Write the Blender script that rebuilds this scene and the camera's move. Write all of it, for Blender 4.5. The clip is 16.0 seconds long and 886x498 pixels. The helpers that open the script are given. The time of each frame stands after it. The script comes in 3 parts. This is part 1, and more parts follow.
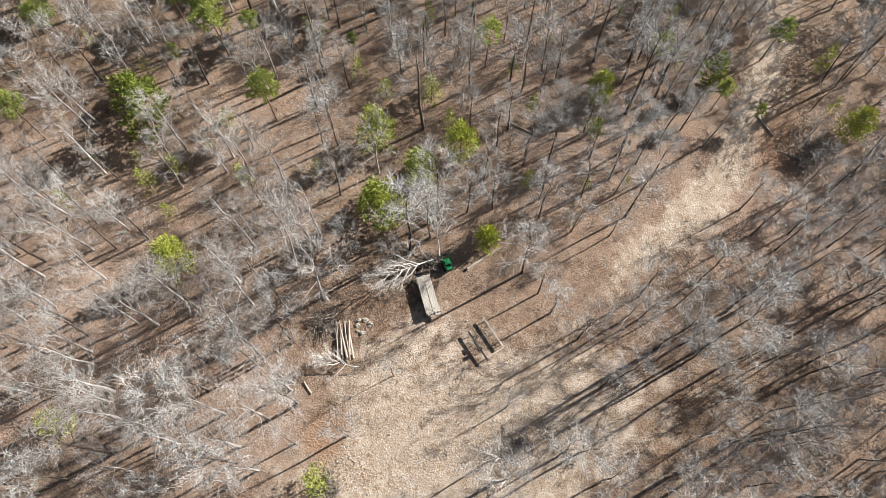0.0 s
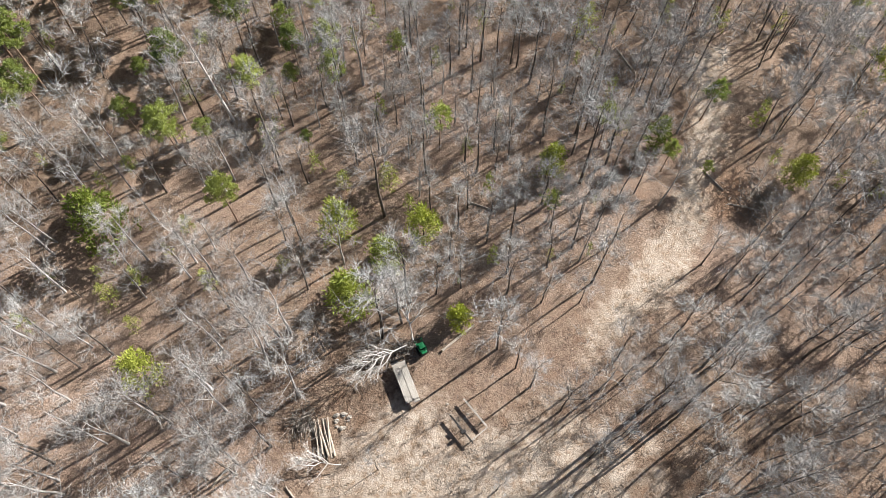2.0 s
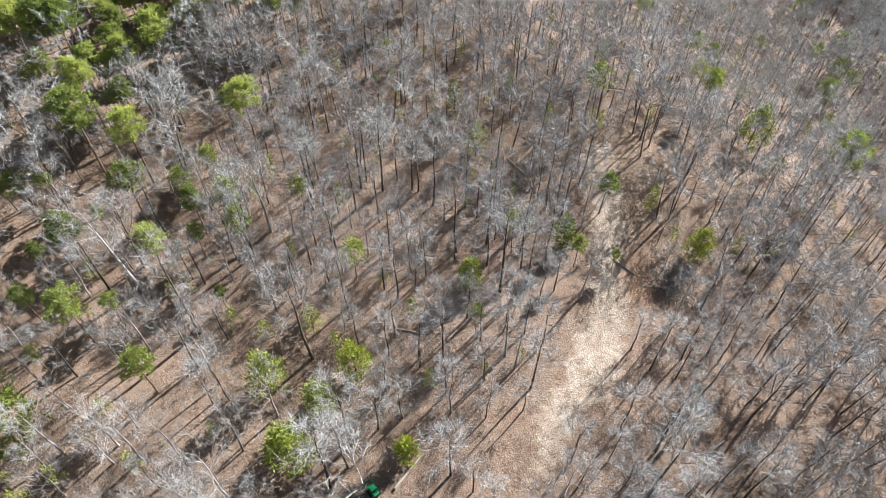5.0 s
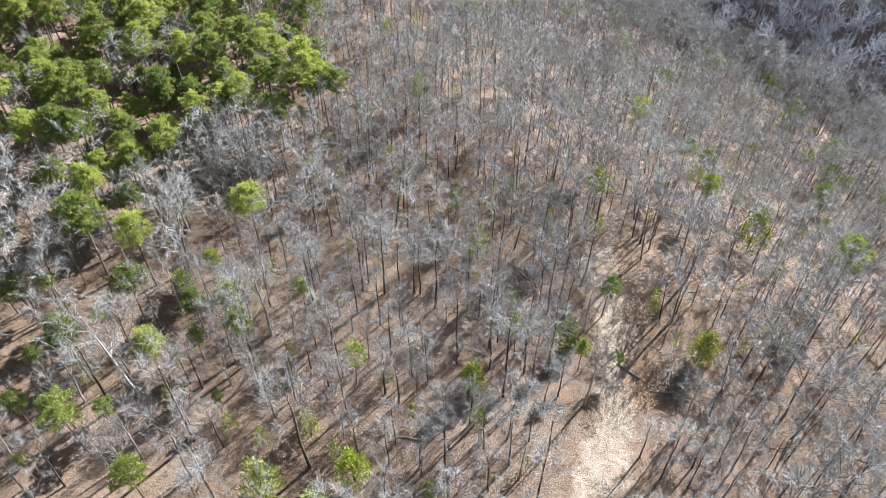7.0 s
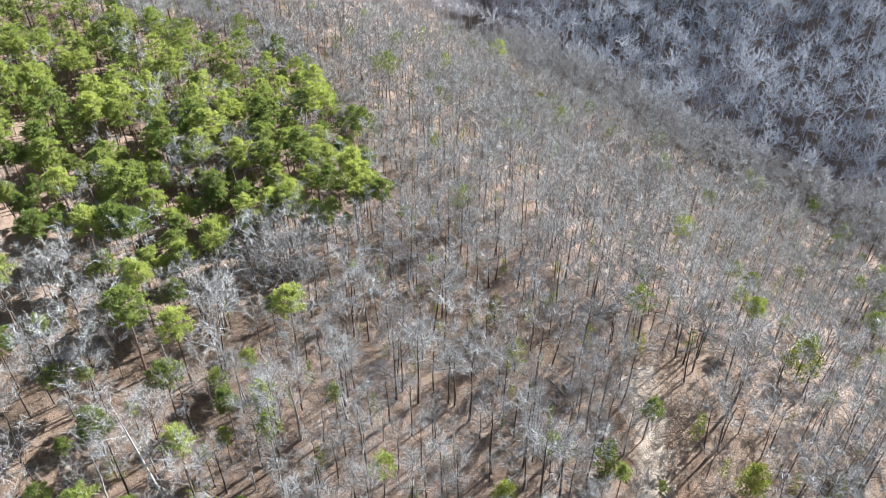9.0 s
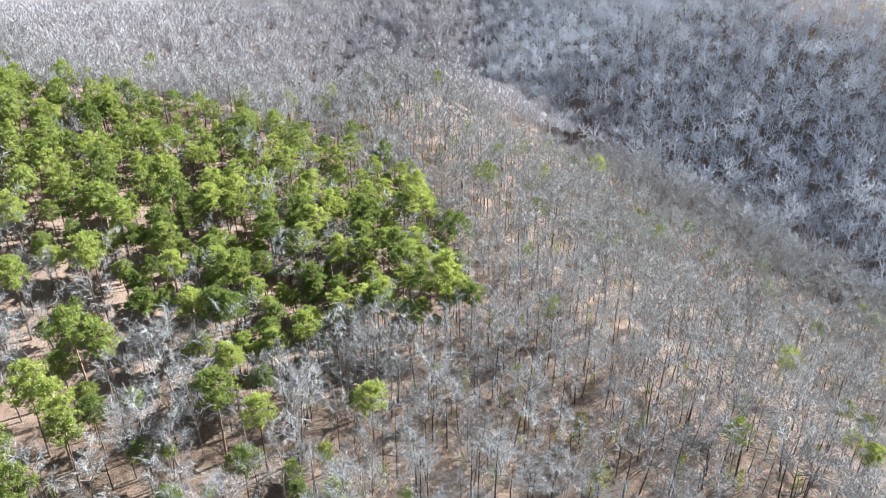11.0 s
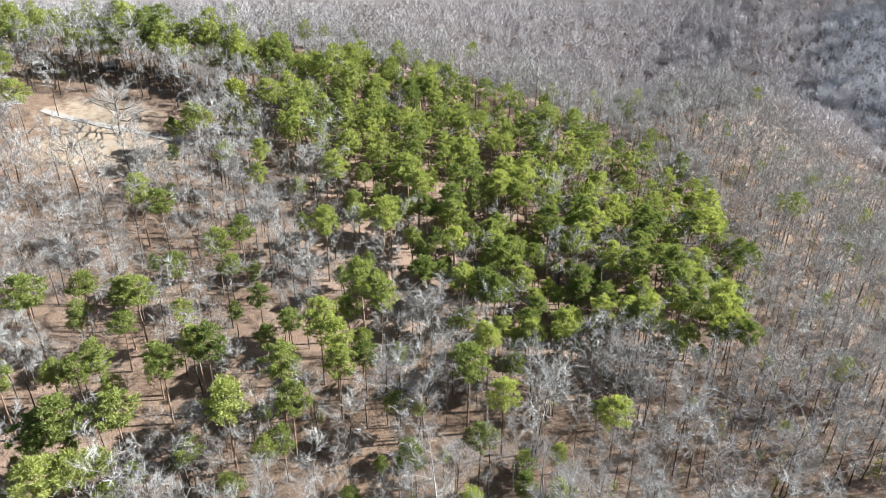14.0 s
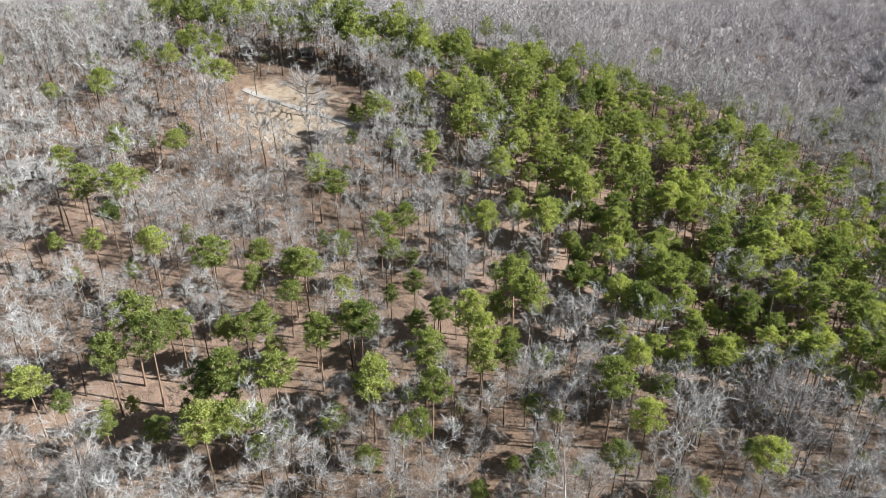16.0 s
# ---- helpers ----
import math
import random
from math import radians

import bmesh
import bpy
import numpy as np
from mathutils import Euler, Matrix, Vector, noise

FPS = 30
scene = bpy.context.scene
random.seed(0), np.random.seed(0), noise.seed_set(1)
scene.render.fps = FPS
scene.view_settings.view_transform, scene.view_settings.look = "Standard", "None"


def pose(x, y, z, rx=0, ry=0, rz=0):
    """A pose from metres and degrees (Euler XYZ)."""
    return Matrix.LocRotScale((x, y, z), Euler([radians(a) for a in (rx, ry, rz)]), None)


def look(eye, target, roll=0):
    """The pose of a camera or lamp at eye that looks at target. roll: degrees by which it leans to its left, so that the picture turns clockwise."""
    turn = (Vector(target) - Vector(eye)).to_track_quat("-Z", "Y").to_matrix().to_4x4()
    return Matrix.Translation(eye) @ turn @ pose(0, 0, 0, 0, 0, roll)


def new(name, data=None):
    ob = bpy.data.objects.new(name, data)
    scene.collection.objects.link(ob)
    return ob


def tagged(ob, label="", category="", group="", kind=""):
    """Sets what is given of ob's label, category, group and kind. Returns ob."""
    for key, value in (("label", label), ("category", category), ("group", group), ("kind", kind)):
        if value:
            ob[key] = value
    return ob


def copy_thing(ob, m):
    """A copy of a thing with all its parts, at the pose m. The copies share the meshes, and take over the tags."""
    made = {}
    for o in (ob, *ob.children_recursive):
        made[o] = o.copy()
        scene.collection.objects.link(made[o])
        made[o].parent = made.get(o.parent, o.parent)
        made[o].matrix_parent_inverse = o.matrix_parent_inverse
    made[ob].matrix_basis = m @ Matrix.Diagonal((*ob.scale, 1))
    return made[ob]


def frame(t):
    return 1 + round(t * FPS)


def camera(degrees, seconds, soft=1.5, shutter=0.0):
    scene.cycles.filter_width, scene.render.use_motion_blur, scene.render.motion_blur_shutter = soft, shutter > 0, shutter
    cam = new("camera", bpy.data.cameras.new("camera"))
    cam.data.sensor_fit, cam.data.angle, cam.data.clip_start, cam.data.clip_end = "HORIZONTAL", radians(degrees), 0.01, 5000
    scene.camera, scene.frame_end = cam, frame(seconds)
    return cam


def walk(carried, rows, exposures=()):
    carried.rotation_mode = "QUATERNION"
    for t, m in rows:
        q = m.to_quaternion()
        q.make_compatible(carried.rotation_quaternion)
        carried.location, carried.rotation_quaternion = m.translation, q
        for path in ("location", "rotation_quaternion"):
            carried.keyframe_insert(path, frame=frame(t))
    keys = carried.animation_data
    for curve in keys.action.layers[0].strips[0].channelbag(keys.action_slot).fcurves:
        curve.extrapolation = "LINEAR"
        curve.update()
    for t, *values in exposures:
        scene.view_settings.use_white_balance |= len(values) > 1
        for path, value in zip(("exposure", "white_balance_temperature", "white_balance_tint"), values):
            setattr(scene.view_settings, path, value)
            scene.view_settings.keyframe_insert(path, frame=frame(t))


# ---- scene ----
cam = camera(64.50, 16.0, 0.4)
PATH = [
    (0, pose(0.00, 0.00, 107.00, 20.50, 0, 0.00)),
    (0.5, pose(0.00, 0.14, 107.06, 22.09, 0, -0.26)),
    (1, pose(0.01, 0.28, 107.13, 23.69, 0, -2.12)),
    (1.5, pose(0.01, 0.42, 107.19, 25.29, 0, -3.93)),
    (2, pose(0.01, 0.55, 107.26, 26.92, 0, -6.36)),
    (2.5, pose(0.01, 0.69, 107.33, 28.56, 0, -9.24)),
    (3, pose(0.02, 0.82, 107.39, 30.21, 0, -12.63)),
    (3.2, pose(0.02, 0.87, 107.41, 30.86, 0, -14.31)),
    (5.3, pose(0.01, 1.47, 107.56, 37.87, 0, -18.22)),
    (5.5, pose(0.00, 1.52, 107.58, 38.70, 0, -18.24)),
    (6, pose(-0.01, 1.65, 107.61, 40.75, 0, -18.26)),
    (6.5, pose(-0.02, 1.77, 107.63, 42.82, 0, -18.24)),
    (7, pose(-0.03, 1.88, 107.66, 44.92, 0, -18.09)),
    (7.5, pose(-0.06, 1.98, 107.67, 47.02, 0, -17.58)),
    (8, pose(-0.10, 2.06, 107.67, 49.16, 0, -16.60)),
    (8.2, pose(-0.11, 2.10, 107.67, 50.07, 0, -16.18)),
    (10.3, pose(-0.40, 2.36, 107.53, 59.82, 0, -9.09)),
    (10.5, pose(-0.44, 2.38, 107.51, 60.74, 0, -8.19)),
    (11, pose(-0.55, 2.42, 107.46, 62.42, 0, -5.56)),
    (11.5, pose(-0.67, 2.46, 107.41, 62.60, 0, -1.93)),
    (12, pose(-0.79, 2.50, 107.37, 62.55, 0, 2.38)),
    (12.5, pose(-0.92, 2.53, 107.34, 62.54, 0, 6.62)),
    (13, pose(-1.03, 2.57, 107.31, 62.51, 0, 10.81)),
    (13.5, pose(-1.13, 2.59, 107.29, 62.51, 0, 15.03)),
    (14, pose(-1.21, 2.60, 107.28, 62.49, 0, 19.04)),
    (14.5, pose(-1.27, 2.60, 107.28, 62.48, 0, 22.64)),
    (15, pose(-1.32, 2.58, 107.27, 62.47, 0, 26.47)),
    (15.5, pose(-1.36, 2.55, 107.26, 62.45, 0, 30.15)),
    (16, pose(-1.39, 2.51, 107.24, 62.45, 0, 33.29)),
]
walk(cam, PATH, [(0, 1.44, 6450, 10), (3, 1.62, 6180, 10), (5.5, 1.77, 5950, 9), (8, 1.94, 5780, 8), (11, 2.07, 5650, 7), (13.5, 1.84, 5960, 8), (16, 1.39, 6060, 9)])

# world, sun
SUN_AZ, SUN_EL = 61.0, 31.0
world = bpy.data.worlds.new("sky")
scene.world = world
world.use_nodes = True
wn, wl = world.node_tree.nodes, world.node_tree.links
sky = wn.new("ShaderNodeTexSky")
sky.sky_type, sky.sun_disc = "NISHITA", False
sky.sun_elevation, sky.sun_rotation = radians(SUN_EL), radians(SUN_AZ)
sky.air_density, sky.dust_density = 1.0, 1.5
wn["Background"].inputs["Strength"].default_value = 0.031
wl.new(sky.outputs["Color"], wn["Background"].inputs["Color"])
sun = new("sun", bpy.data.lights.new("sun", "SUN"))
sun.data.energy, sun.data.angle, sun.data.color = 5.0, radians(0.55), (1.0, 0.95, 0.88)
sun_to = Vector((math.sin(radians(SUN_AZ)) * math.cos(radians(SUN_EL)), math.cos(radians(SUN_AZ)) * math.cos(radians(SUN_EL)), math.sin(radians(SUN_EL))))
sun.matrix_world = look(sun_to * 300, (0, 0, 0))


# materials
def material(name, rough=0.9, metal=0.0):
    m = bpy.data.materials.new(name)
    m.use_nodes = True
    p = m.node_tree.nodes["Principled BSDF"]
    p.inputs["Roughness"].default_value, p.inputs["Metallic"].default_value = rough, metal
    p.inputs["Specular IOR Level"].default_value = 0.25
    return m, m.node_tree.nodes, m.node_tree.links, p


def mix(nodes, links, fac, a, b, blend="MIX"):
    n = nodes.new("ShaderNodeMix")
    n.data_type, n.blend_type = "RGBA", blend
    for value, socket in ((fac, n.inputs[0]), (a, n.inputs[6]), (b, n.inputs[7])):
        if isinstance(value, (tuple, float, int)):
            socket.default_value = (*value, 1) if isinstance(value, tuple) else value
        else:
            links.new(value, socket)
    return n.outputs[2]


def noise_of(nodes, links, scale, detail=4.0, rough=0.6, low=0.35, high=0.65, stretch=None):
    co = nodes.new("ShaderNodeTexCoord").outputs["Object"]
    if stretch:
        mp = nodes.new("ShaderNodeMapping")
        mp.inputs["Scale"].default_value = stretch
        links.new(co, mp.inputs["Vector"])
        co = mp.outputs["Vector"]
    n = nodes.new("ShaderNodeTexNoise")
    n.inputs["Scale"].default_value, n.inputs["Detail"].default_value, n.inputs["Roughness"].default_value = scale, detail, rough
    links.new(co, n.inputs["Vector"])
    r = nodes.new("ShaderNodeMapRange")
    r.inputs["From Min"].default_value, r.inputs["From Max"].default_value = low, high
    links.new(n.outputs["Fac"], r.inputs["Value"])
    return r.outputs["Result"]


def attribute(nodes, name):
    a = nodes.new("ShaderNodeAttribute")
    a.attribute_name = name
    return a.outputs["Fac"]


def bump(nodes, links, p, height, strength, distance):
    b = nodes.new("ShaderNodeBump")
    b.inputs["Strength"].default_value, b.inputs["Distance"].default_value = strength, distance
    links.new(height, b.inputs["Height"])
    links.new(b.outputs["Normal"], p.inputs["Normal"])


def worn(name, dark, light, scale=6.0, rough=0.8, metal=0.0, stretch=None, relief=0.02):
    """A surface of two tones in coarse and fine patches, with fine relief."""
    m, n, l, p = material(name, rough, metal)
    coarse = noise_of(n, l, scale * 0.3, 3, 0.6, 0.3, 0.7, stretch)
    fine = noise_of(n, l, scale * 2.5, 5, 0.7, 0.3, 0.7, stretch)
    c = mix(n, l, coarse, dark, light)
    c = mix(n, l, mix(n, l, 0.35, fine, (0.5, 0.5, 0.5)), tuple(v * 0.7 for v in dark), c)
    l.new(c, p.inputs["Base Color"])
    bump(n, l, p, fine, 0.5, relief)
    return m


def tree_tone(name, dark, light, rough=0.85, grain=9.0, through_light=0.0):
    """Bark, twigs or needles: every tree has its own tone, and each tree is mottled."""
    m, n, l, p = material(name, rough)
    info = n.new("ShaderNodeObjectInfo").outputs["Random"]
    add = n.new("ShaderNodeMath")
    add.operation = "ADD"
    l.new(attribute(n, "tone"), add.inputs[0])
    l.new(info, add.inputs[1])
    part_of = n.new("ShaderNodeMath")
    part_of.operation = "FRACT"
    l.new(add.outputs[0], part_of.inputs[0])
    c = mix(n, l, part_of.outputs[0], dark, light)
    spot = noise_of(n, l, grain, 3, 0.6, 0.3, 0.7)
    c = mix(n, l, spot, mix(n, l, 1.0, c, (0.72, 0.72, 0.7), "MULTIPLY"), c)
    l.new(c, p.inputs["Base Color"])
    if through_light:
        t = n.new("ShaderNodeBsdfTranslucent")
        l.new(mix(n, l, 1.0, c, (1.25, 1.25, 0.7), "MULTIPLY"), t.inputs["Color"])
        s = n.new("ShaderNodeMixShader")
        s.inputs[0].default_value = through_light
        l.new(p.outputs[0], s.inputs[1])
        l.new(t.outputs[0], s.inputs[2])
        l.new(s.outputs[0], n["Material Output"].inputs["Surface"])
    return m


def ground_material():
    m, n, l, p = material("leaf_litter", 0.95)
    big = noise_of(n, l, 0.05, 4, 0.6, 0.35, 0.65)
    mid = noise_of(n, l, 0.35, 5, 0.65, 0.35, 0.65)
    fine = noise_of(n, l, 3.2, 6, 0.75, 0.3, 0.7)
    spots = noise_of(n, l, 1.1, 4, 0.7, 0.5, 0.62)
    grit = noise_of(n, l, 6.5, 5, 0.8, 0.38, 0.62)
    litter = mix(n, l, big, (0.21, 0.128, 0.08), (0.33, 0.235, 0.168))
    litter = mix(n, l, mix(n, l, 0.7, noise_of(n, l, 0.16, 5, 0.65, 0.48, 0.62), (0, 0, 0)), litter, (0.215, 0.165, 0.125))
    litter = mix(n, l, mix(n, l, 0.6, noise_of(n, l, 0.21, 4, 0.6, 0.55, 0.66, (1.3, 0.8, 1.0)), (0, 0, 0)), litter, (0.40, 0.245, 0.15))
    litter = mix(n, l, mid, litter, (0.34, 0.255, 0.19))
    litter = mix(n, l, mix(n, l, 0.5, spots, (0, 0, 0)), litter, (0.085, 0.05, 0.035))
    litter = mix(n, l, mix(n, l, 0.45, noise_of(n, l, 0.017, 3, 0.55, 0.42, 0.62), (0, 0, 0)), litter, (0.50, 0.365, 0.285))
    soil = mix(n, l, mid, (0.37, 0.30, 0.235), (0.51, 0.435, 0.36))
    soil = mix(n, l, mix(n, l, 0.22, spots, (0, 0, 0)), soil, (0.30, 0.21, 0.14))
    red = mix(n, l, fine, (0.20, 0.115, 0.07), (0.31, 0.20, 0.13))
    lawn = mix(n, l, mid, (0.28, 0.22, 0.155), (0.38, 0.31, 0.235))

    def edge(name):
        s = n.new("ShaderNodeMath")
        s.operation = "MULTIPLY_ADD"
        l.new(mid, s.inputs[0])
        s.inputs[1].default_value = 0.5
        l.new(attribute(n, name), s.inputs[2])
        r = n.new("ShaderNodeMapRange")
        r.inputs["From Min"].default_value, r.inputs["From Max"].default_value = 0.55, 1.05
        l.new(s.outputs[0], r.inputs["Value"])
        return r.outputs["Result"]
    litter = mix(n, l, mix(n, l, 0.2, fine, (0.5, 0.5, 0.5)), mix(n, l, 1.0, litter, (0.36, 0.33, 0.31), "MULTIPLY"), litter)
    litter = mix(n, l, mix(n, l, 0.2, grit, (0.5, 0.5, 0.5)), mix(n, l, 1.0, litter, (0.4, 0.38, 0.36), "MULTIPLY"), mix(n, l, 1.0, litter, (1.45, 1.42, 1.4), "MULTIPLY"))
    soil = mix(n, l, mix(n, l, 0.55, fine, (0.6, 0.6, 0.6)), mix(n, l, 1.0, soil, (0.62, 0.58, 0.54), "MULTIPLY"), soil)
    litter = mix(n, l, 1.0, litter, (1.03, 1.06, 1.08), "MULTIPLY")
    c = mix(n, l, edge("bare_soil"), litter, soil)
    c = mix(n, l, edge("red_soil"), c, red)
    c = mix(n, l, edge("lawn"), c, lawn)
    l.new(c, p.inputs["Base Color"])
    bump(n, l, p, fine, 0.9, 0.16)
    return m


GROUND = ground_material()
BARK = tree_tone("grey_bark", (0.055, 0.043, 0.035), (0.15, 0.125, 0.105))
TWIGS = tree_tone("bare_twigs", (0.27, 0.255, 0.245), (0.48, 0.475, 0.465))
PALE = tree_tone("pale_twigs", (0.27, 0.25, 0.238), (0.47, 0.45, 0.43))
# twigs of the valley side, with the air's blue haze put into their colour
BLUE_HAZE = tree_tone("blue_haze_twigs", (0.56, 0.56, 0.59), (0.78, 0.785, 0.82))
# far twigs, lightened to mauve: distance haze painted as base colour
MAUVE_HAZE = tree_tone("mauve_haze_twigs", (0.42, 0.395, 0.395), (0.60, 0.575, 0.575))
PINE_BARK = tree_tone("pine_bark", (0.17, 0.11, 0.075), (0.30, 0.21, 0.15))
NEEDLES = tree_tone("pine_needles", (0.16, 0.205, 0.068), (0.39, 0.43, 0.148), 0.8, 1.2, 0.48)
CEDAR = tree_tone("cedar_leaves", (0.15, 0.19, 0.035), (0.35, 0.385, 0.075), 0.75, 1.5, 0.3)
DULL = tree_tone("dull_leaves", (0.22, 0.25, 0.06), (0.38, 0.40, 0.11), 0.75, 1.5, 0.25)


FELLED = tree_tone("barked_white_limbs", (0.48, 0.45, 0.42), (0.68, 0.65, 0.62))
FRESH = tree_tone("fresh_needles", (0.36, 0.40, 0.06), (0.52, 0.54, 0.09), 0.75, 1.5, 0.3)


# the land
def sstep(a, b, v):
    k = np.clip((v - a) / (b - a), 0, 1)
    return k * k * (3 - 2 * k)


def across(x, y):
    """Distance over the valley: its bottom lies near 230, the steep far side beyond."""
    return 0.95 * x + 0.3 * y - 0.4137 * np.maximum(np.hypot(x, y) - 520, 0)


def ground_z(x, y):
    """Height of the land: a flat shelf, a wooded hill, a valley behind it and a steep far side."""
    x, y = np.asarray(x, float), np.asarray(y, float)
    r, az = np.hypot(x, y), np.degrees(np.arctan2(x, y))
    hill = 54 * sstep(55, 310, -0.8 * x + 0.6 * y) + 3.0 * sstep(60, 140, y)
    rim = np.interp(az, [-180, -62, -52, -42, -30, -14, -5, 3, 9, 20], [420, 400, 320, 285, 275, 258, 250, 300, 330, 900])
    q = across(x, y)
    f = np.maximum(sstep(rim, rim + 130, r), sstep(85, 250, q))
    side = sstep(100, 215, q)
    floor = (-58 + 42 * sstep(400, 820, r) + 60 * sstep(900, 3000, r)) * (1 - side) + (-32 + 55 * sstep(520, 900, r)) * side
    bank = 150 * np.tanh(np.maximum(q - 226, 0) * 0.48 / 150)
    rough = 0.9 * np.sin(x * 0.041 + 1.3 * np.sin(y * 0.023)) * np.sin(y * 0.037 + 0.7)
    rough = rough + 5 * np.sin(x * 0.011 + 2) * np.sin(y * 0.009 + x * 0.004) * sstep(280, 500, r)
    clear = np.exp(-((x - 8) / 40) ** 2 - ((y - 20) / 35) ** 2)
    return hill * (1 - f) + floor * f + bank + rough * (1 - 0.8 * clear)


def along(x, y, line, half):
    """1 within half of a line of points, falling to 0 at twice that."""
    best = np.full(np.shape(x), 1e9)
    for (ax, ay), (bx, by) in zip(line, line[1:]):
        k = np.clip(((x - ax) * (bx - ax) + (y - ay) * (by - ay)) / ((bx - ax) ** 2 + (by - ay) ** 2), 0, 1)
        best = np.minimum(best, np.hypot(x - ax - k * (bx - ax), y - ay - k * (by - ay)))
    return np.clip(1.5 - best / half * 0.5 - 0.0, 0, 1) * (best < 2.5 * half)


def oval(x, y, cx, cy, rx, ry, turn):
    c, s = math.cos(radians(turn)), math.sin(radians(turn))
    u, v = (x - cx) * c + (y - cy) * s, -(x - cx) * s + (y - cy) * c
    return np.clip(1.6 - np.sqrt((u / rx) ** 2 + (v / ry) ** 2) * 0.8, 0, 1)


ROAD = [(31, 38), (38.5, 43.5), (45, 49.5), (49.5, 56), (53, 62), (56, 69), (60, 79), (63, 90)]
DRIVE = [(-182, 158), (-175, 158.5), (-167, 160), (-147, 165), (-138, 167), (-127, 176), (-118, 186)]


def bare_soil(x, y):
    a = np.maximum(oval(x, y, 5, 10, 20, 9.5, 14), 0.8 * oval(x, y, -6, 20, 10, 5.5, 40))
    a = np.maximum(a, 0.42 * along(x, y, [(8, 18), (20, 22), (31, 38)], 1.2))
    a = np.maximum(a, 0.9 * oval(x, y, 43, 47.5, 7.5, 3.2, 52))
    return np.maximum(a, along(x, y, ROAD, 1.7))


def lawn(x, y):
    return np.maximum(oval(x, y, -154, 154, 15, 9, 25), 0.85 * oval(x, y, -166, 165, 13, 8, 30))


def inside(x, y, poly):
    hit = np.zeros(np.shape(x), bool)
    for (ax, ay), (bx, by) in zip(poly, poly[1:] + poly[:1]):
        hit ^= ((ay > y) != (by > y)) & (x < (bx - ax) * (y - ay) / (by - ay + 1e-9) + ax)
    return hit


def mesh_of(name, verts, tris, mat, tone=None):
    """A mesh from arrays of points and triangles."""
    me = bpy.data.meshes.new(name)
    nt = len(tris)
    me.vertices.add(len(verts))
    me.vertices.foreach_set("co", np.ascontiguousarray(verts, np.float32).ravel())
    me.loops.add(nt * 3)
    me.loops.foreach_set("vertex_index", np.ascontiguousarray(tris, np.int32).ravel())
    me.polygons.add(nt)
    me.polygons.foreach_set("loop_start", np.arange(0, nt * 3, 3, dtype=np.int32))
    if tone is not None:
        me.attributes.new("tone", "FLOAT", "POINT").data.foreach_set("value", np.ascontiguousarray(tone, np.float32))
    me.update(calc_edges=True)
    me.materials.append(mat)
    return me


def part(name, bm, mat, parent=None, label=""):
    """Link a bmesh as one mesh object under a thing or a part."""
    me = bpy.data.meshes.new(name)
    bm.to_mesh(me)
    bm.free()
    me.materials.append(mat)
    ob = new(name, me)
    ob.parent = parent
    return tagged(ob, label)


def build_ground():
    count, reach = 280, 4600.0
    a = 55.0
    u = np.linspace(-math.asinh(reach / a), math.asinh(reach / a), count)
    s = a * np.sinh(u)
    gx, gy = np.meshgrid(s + 0.0, s + 45.0, indexing="ij")
    gz = ground_z(gx, gy)
    i = np.arange(count * count).reshape(count, count)
    q = np.stack([i[:-1, :-1], i[1:, :-1], i[1:, 1:], i[:-1, 1:]], -1).reshape(-1, 4)
    tris = np.concatenate([q[:, [0, 1, 2]], q[:, [0, 2, 3]]])
    me = mesh_of("ground", np.stack([gx, gy, gz], -1).reshape(-1, 3), tris, GROUND)
    x, y = gx.ravel(), gy.ravel()
    red = np.maximum(oval(x, y, -17.5, 10.5, 2.3, 2.9, 0), 0.8 * oval(x, y, 58, 60, 3, 5, -30))
    for name, values in (("bare_soil", bare_soil(x, y)), ("lawn", lawn(x, y)), ("red_soil", red)):
        me.attributes.new(name, "FLOAT", "POINT").data.foreach_set("value", values.astype(np.float32))
    me.polygons.foreach_set("use_smooth", np.ones(len(me.polygons), bool))
    tagged(new("ground", me), "brown leaf litter and pale bare soil on hilly woodland ground", "ground", kind="structure")


build_ground()


# trees as arrays
class Shape:
    """Collects tubes, spikes and leaves as points and triangles."""

    def __init__(self):
        self.v, self.t, self.n = [], [], 0

    def add(self, verts, tris):
        self.v.append(np.asarray(verts, float))
        self.t.append(np.asarray(tris, int) + self.n)
        self.n += len(verts)

    def arrays(self):
        return np.concatenate(self.v), np.concatenate(self.t)

    def tube(self, pts, radii, sides=3):
        pts = np.asarray(pts, float)
        d = pts[-1] - pts[0]
        d = d / np.linalg.norm(d)
        e = np.cross(d, (0.3, 0.9, 0.1) if abs(d[2]) > 0.8 else (0, 0, 1))
        e /= np.linalg.norm(e)
        f = np.cross(d, e)
        k = np.arange(sides) * 2 * math.pi / sides
        ring = np.cos(k)[:, None] * e + np.sin(k)[:, None] * f
        verts, tris = [], []
        for i in range(len(pts) - 1):
            verts.extend(pts[i] + ring * radii[i])
        verts.append(pts[-1])
        for i in range(len(pts) - 2):
            for j in range(sides):
                a, b = i * sides + j, i * sides + (j + 1) % sides
                tris += [(a, b, b + sides), (a, b + sides, a + sides)]
        last, top = (len(pts) - 2) * sides, len(verts) - 1
        tris += [(last + j, last + (j + 1) % sides, top) for j in range(sides)]
        self.add(verts, tris)


    def blade(self, a, d, length, width, rng):
        """A slim twig tapering to a point."""
        e = np.cross(d, rng.normal(0, 1, 3))
        e *= width / np.linalg.norm(e)
        self.add((a - e, a + e, a + d * length), [(0, 1, 2)])


def unit(v):
    return v / np.linalg.norm(v)


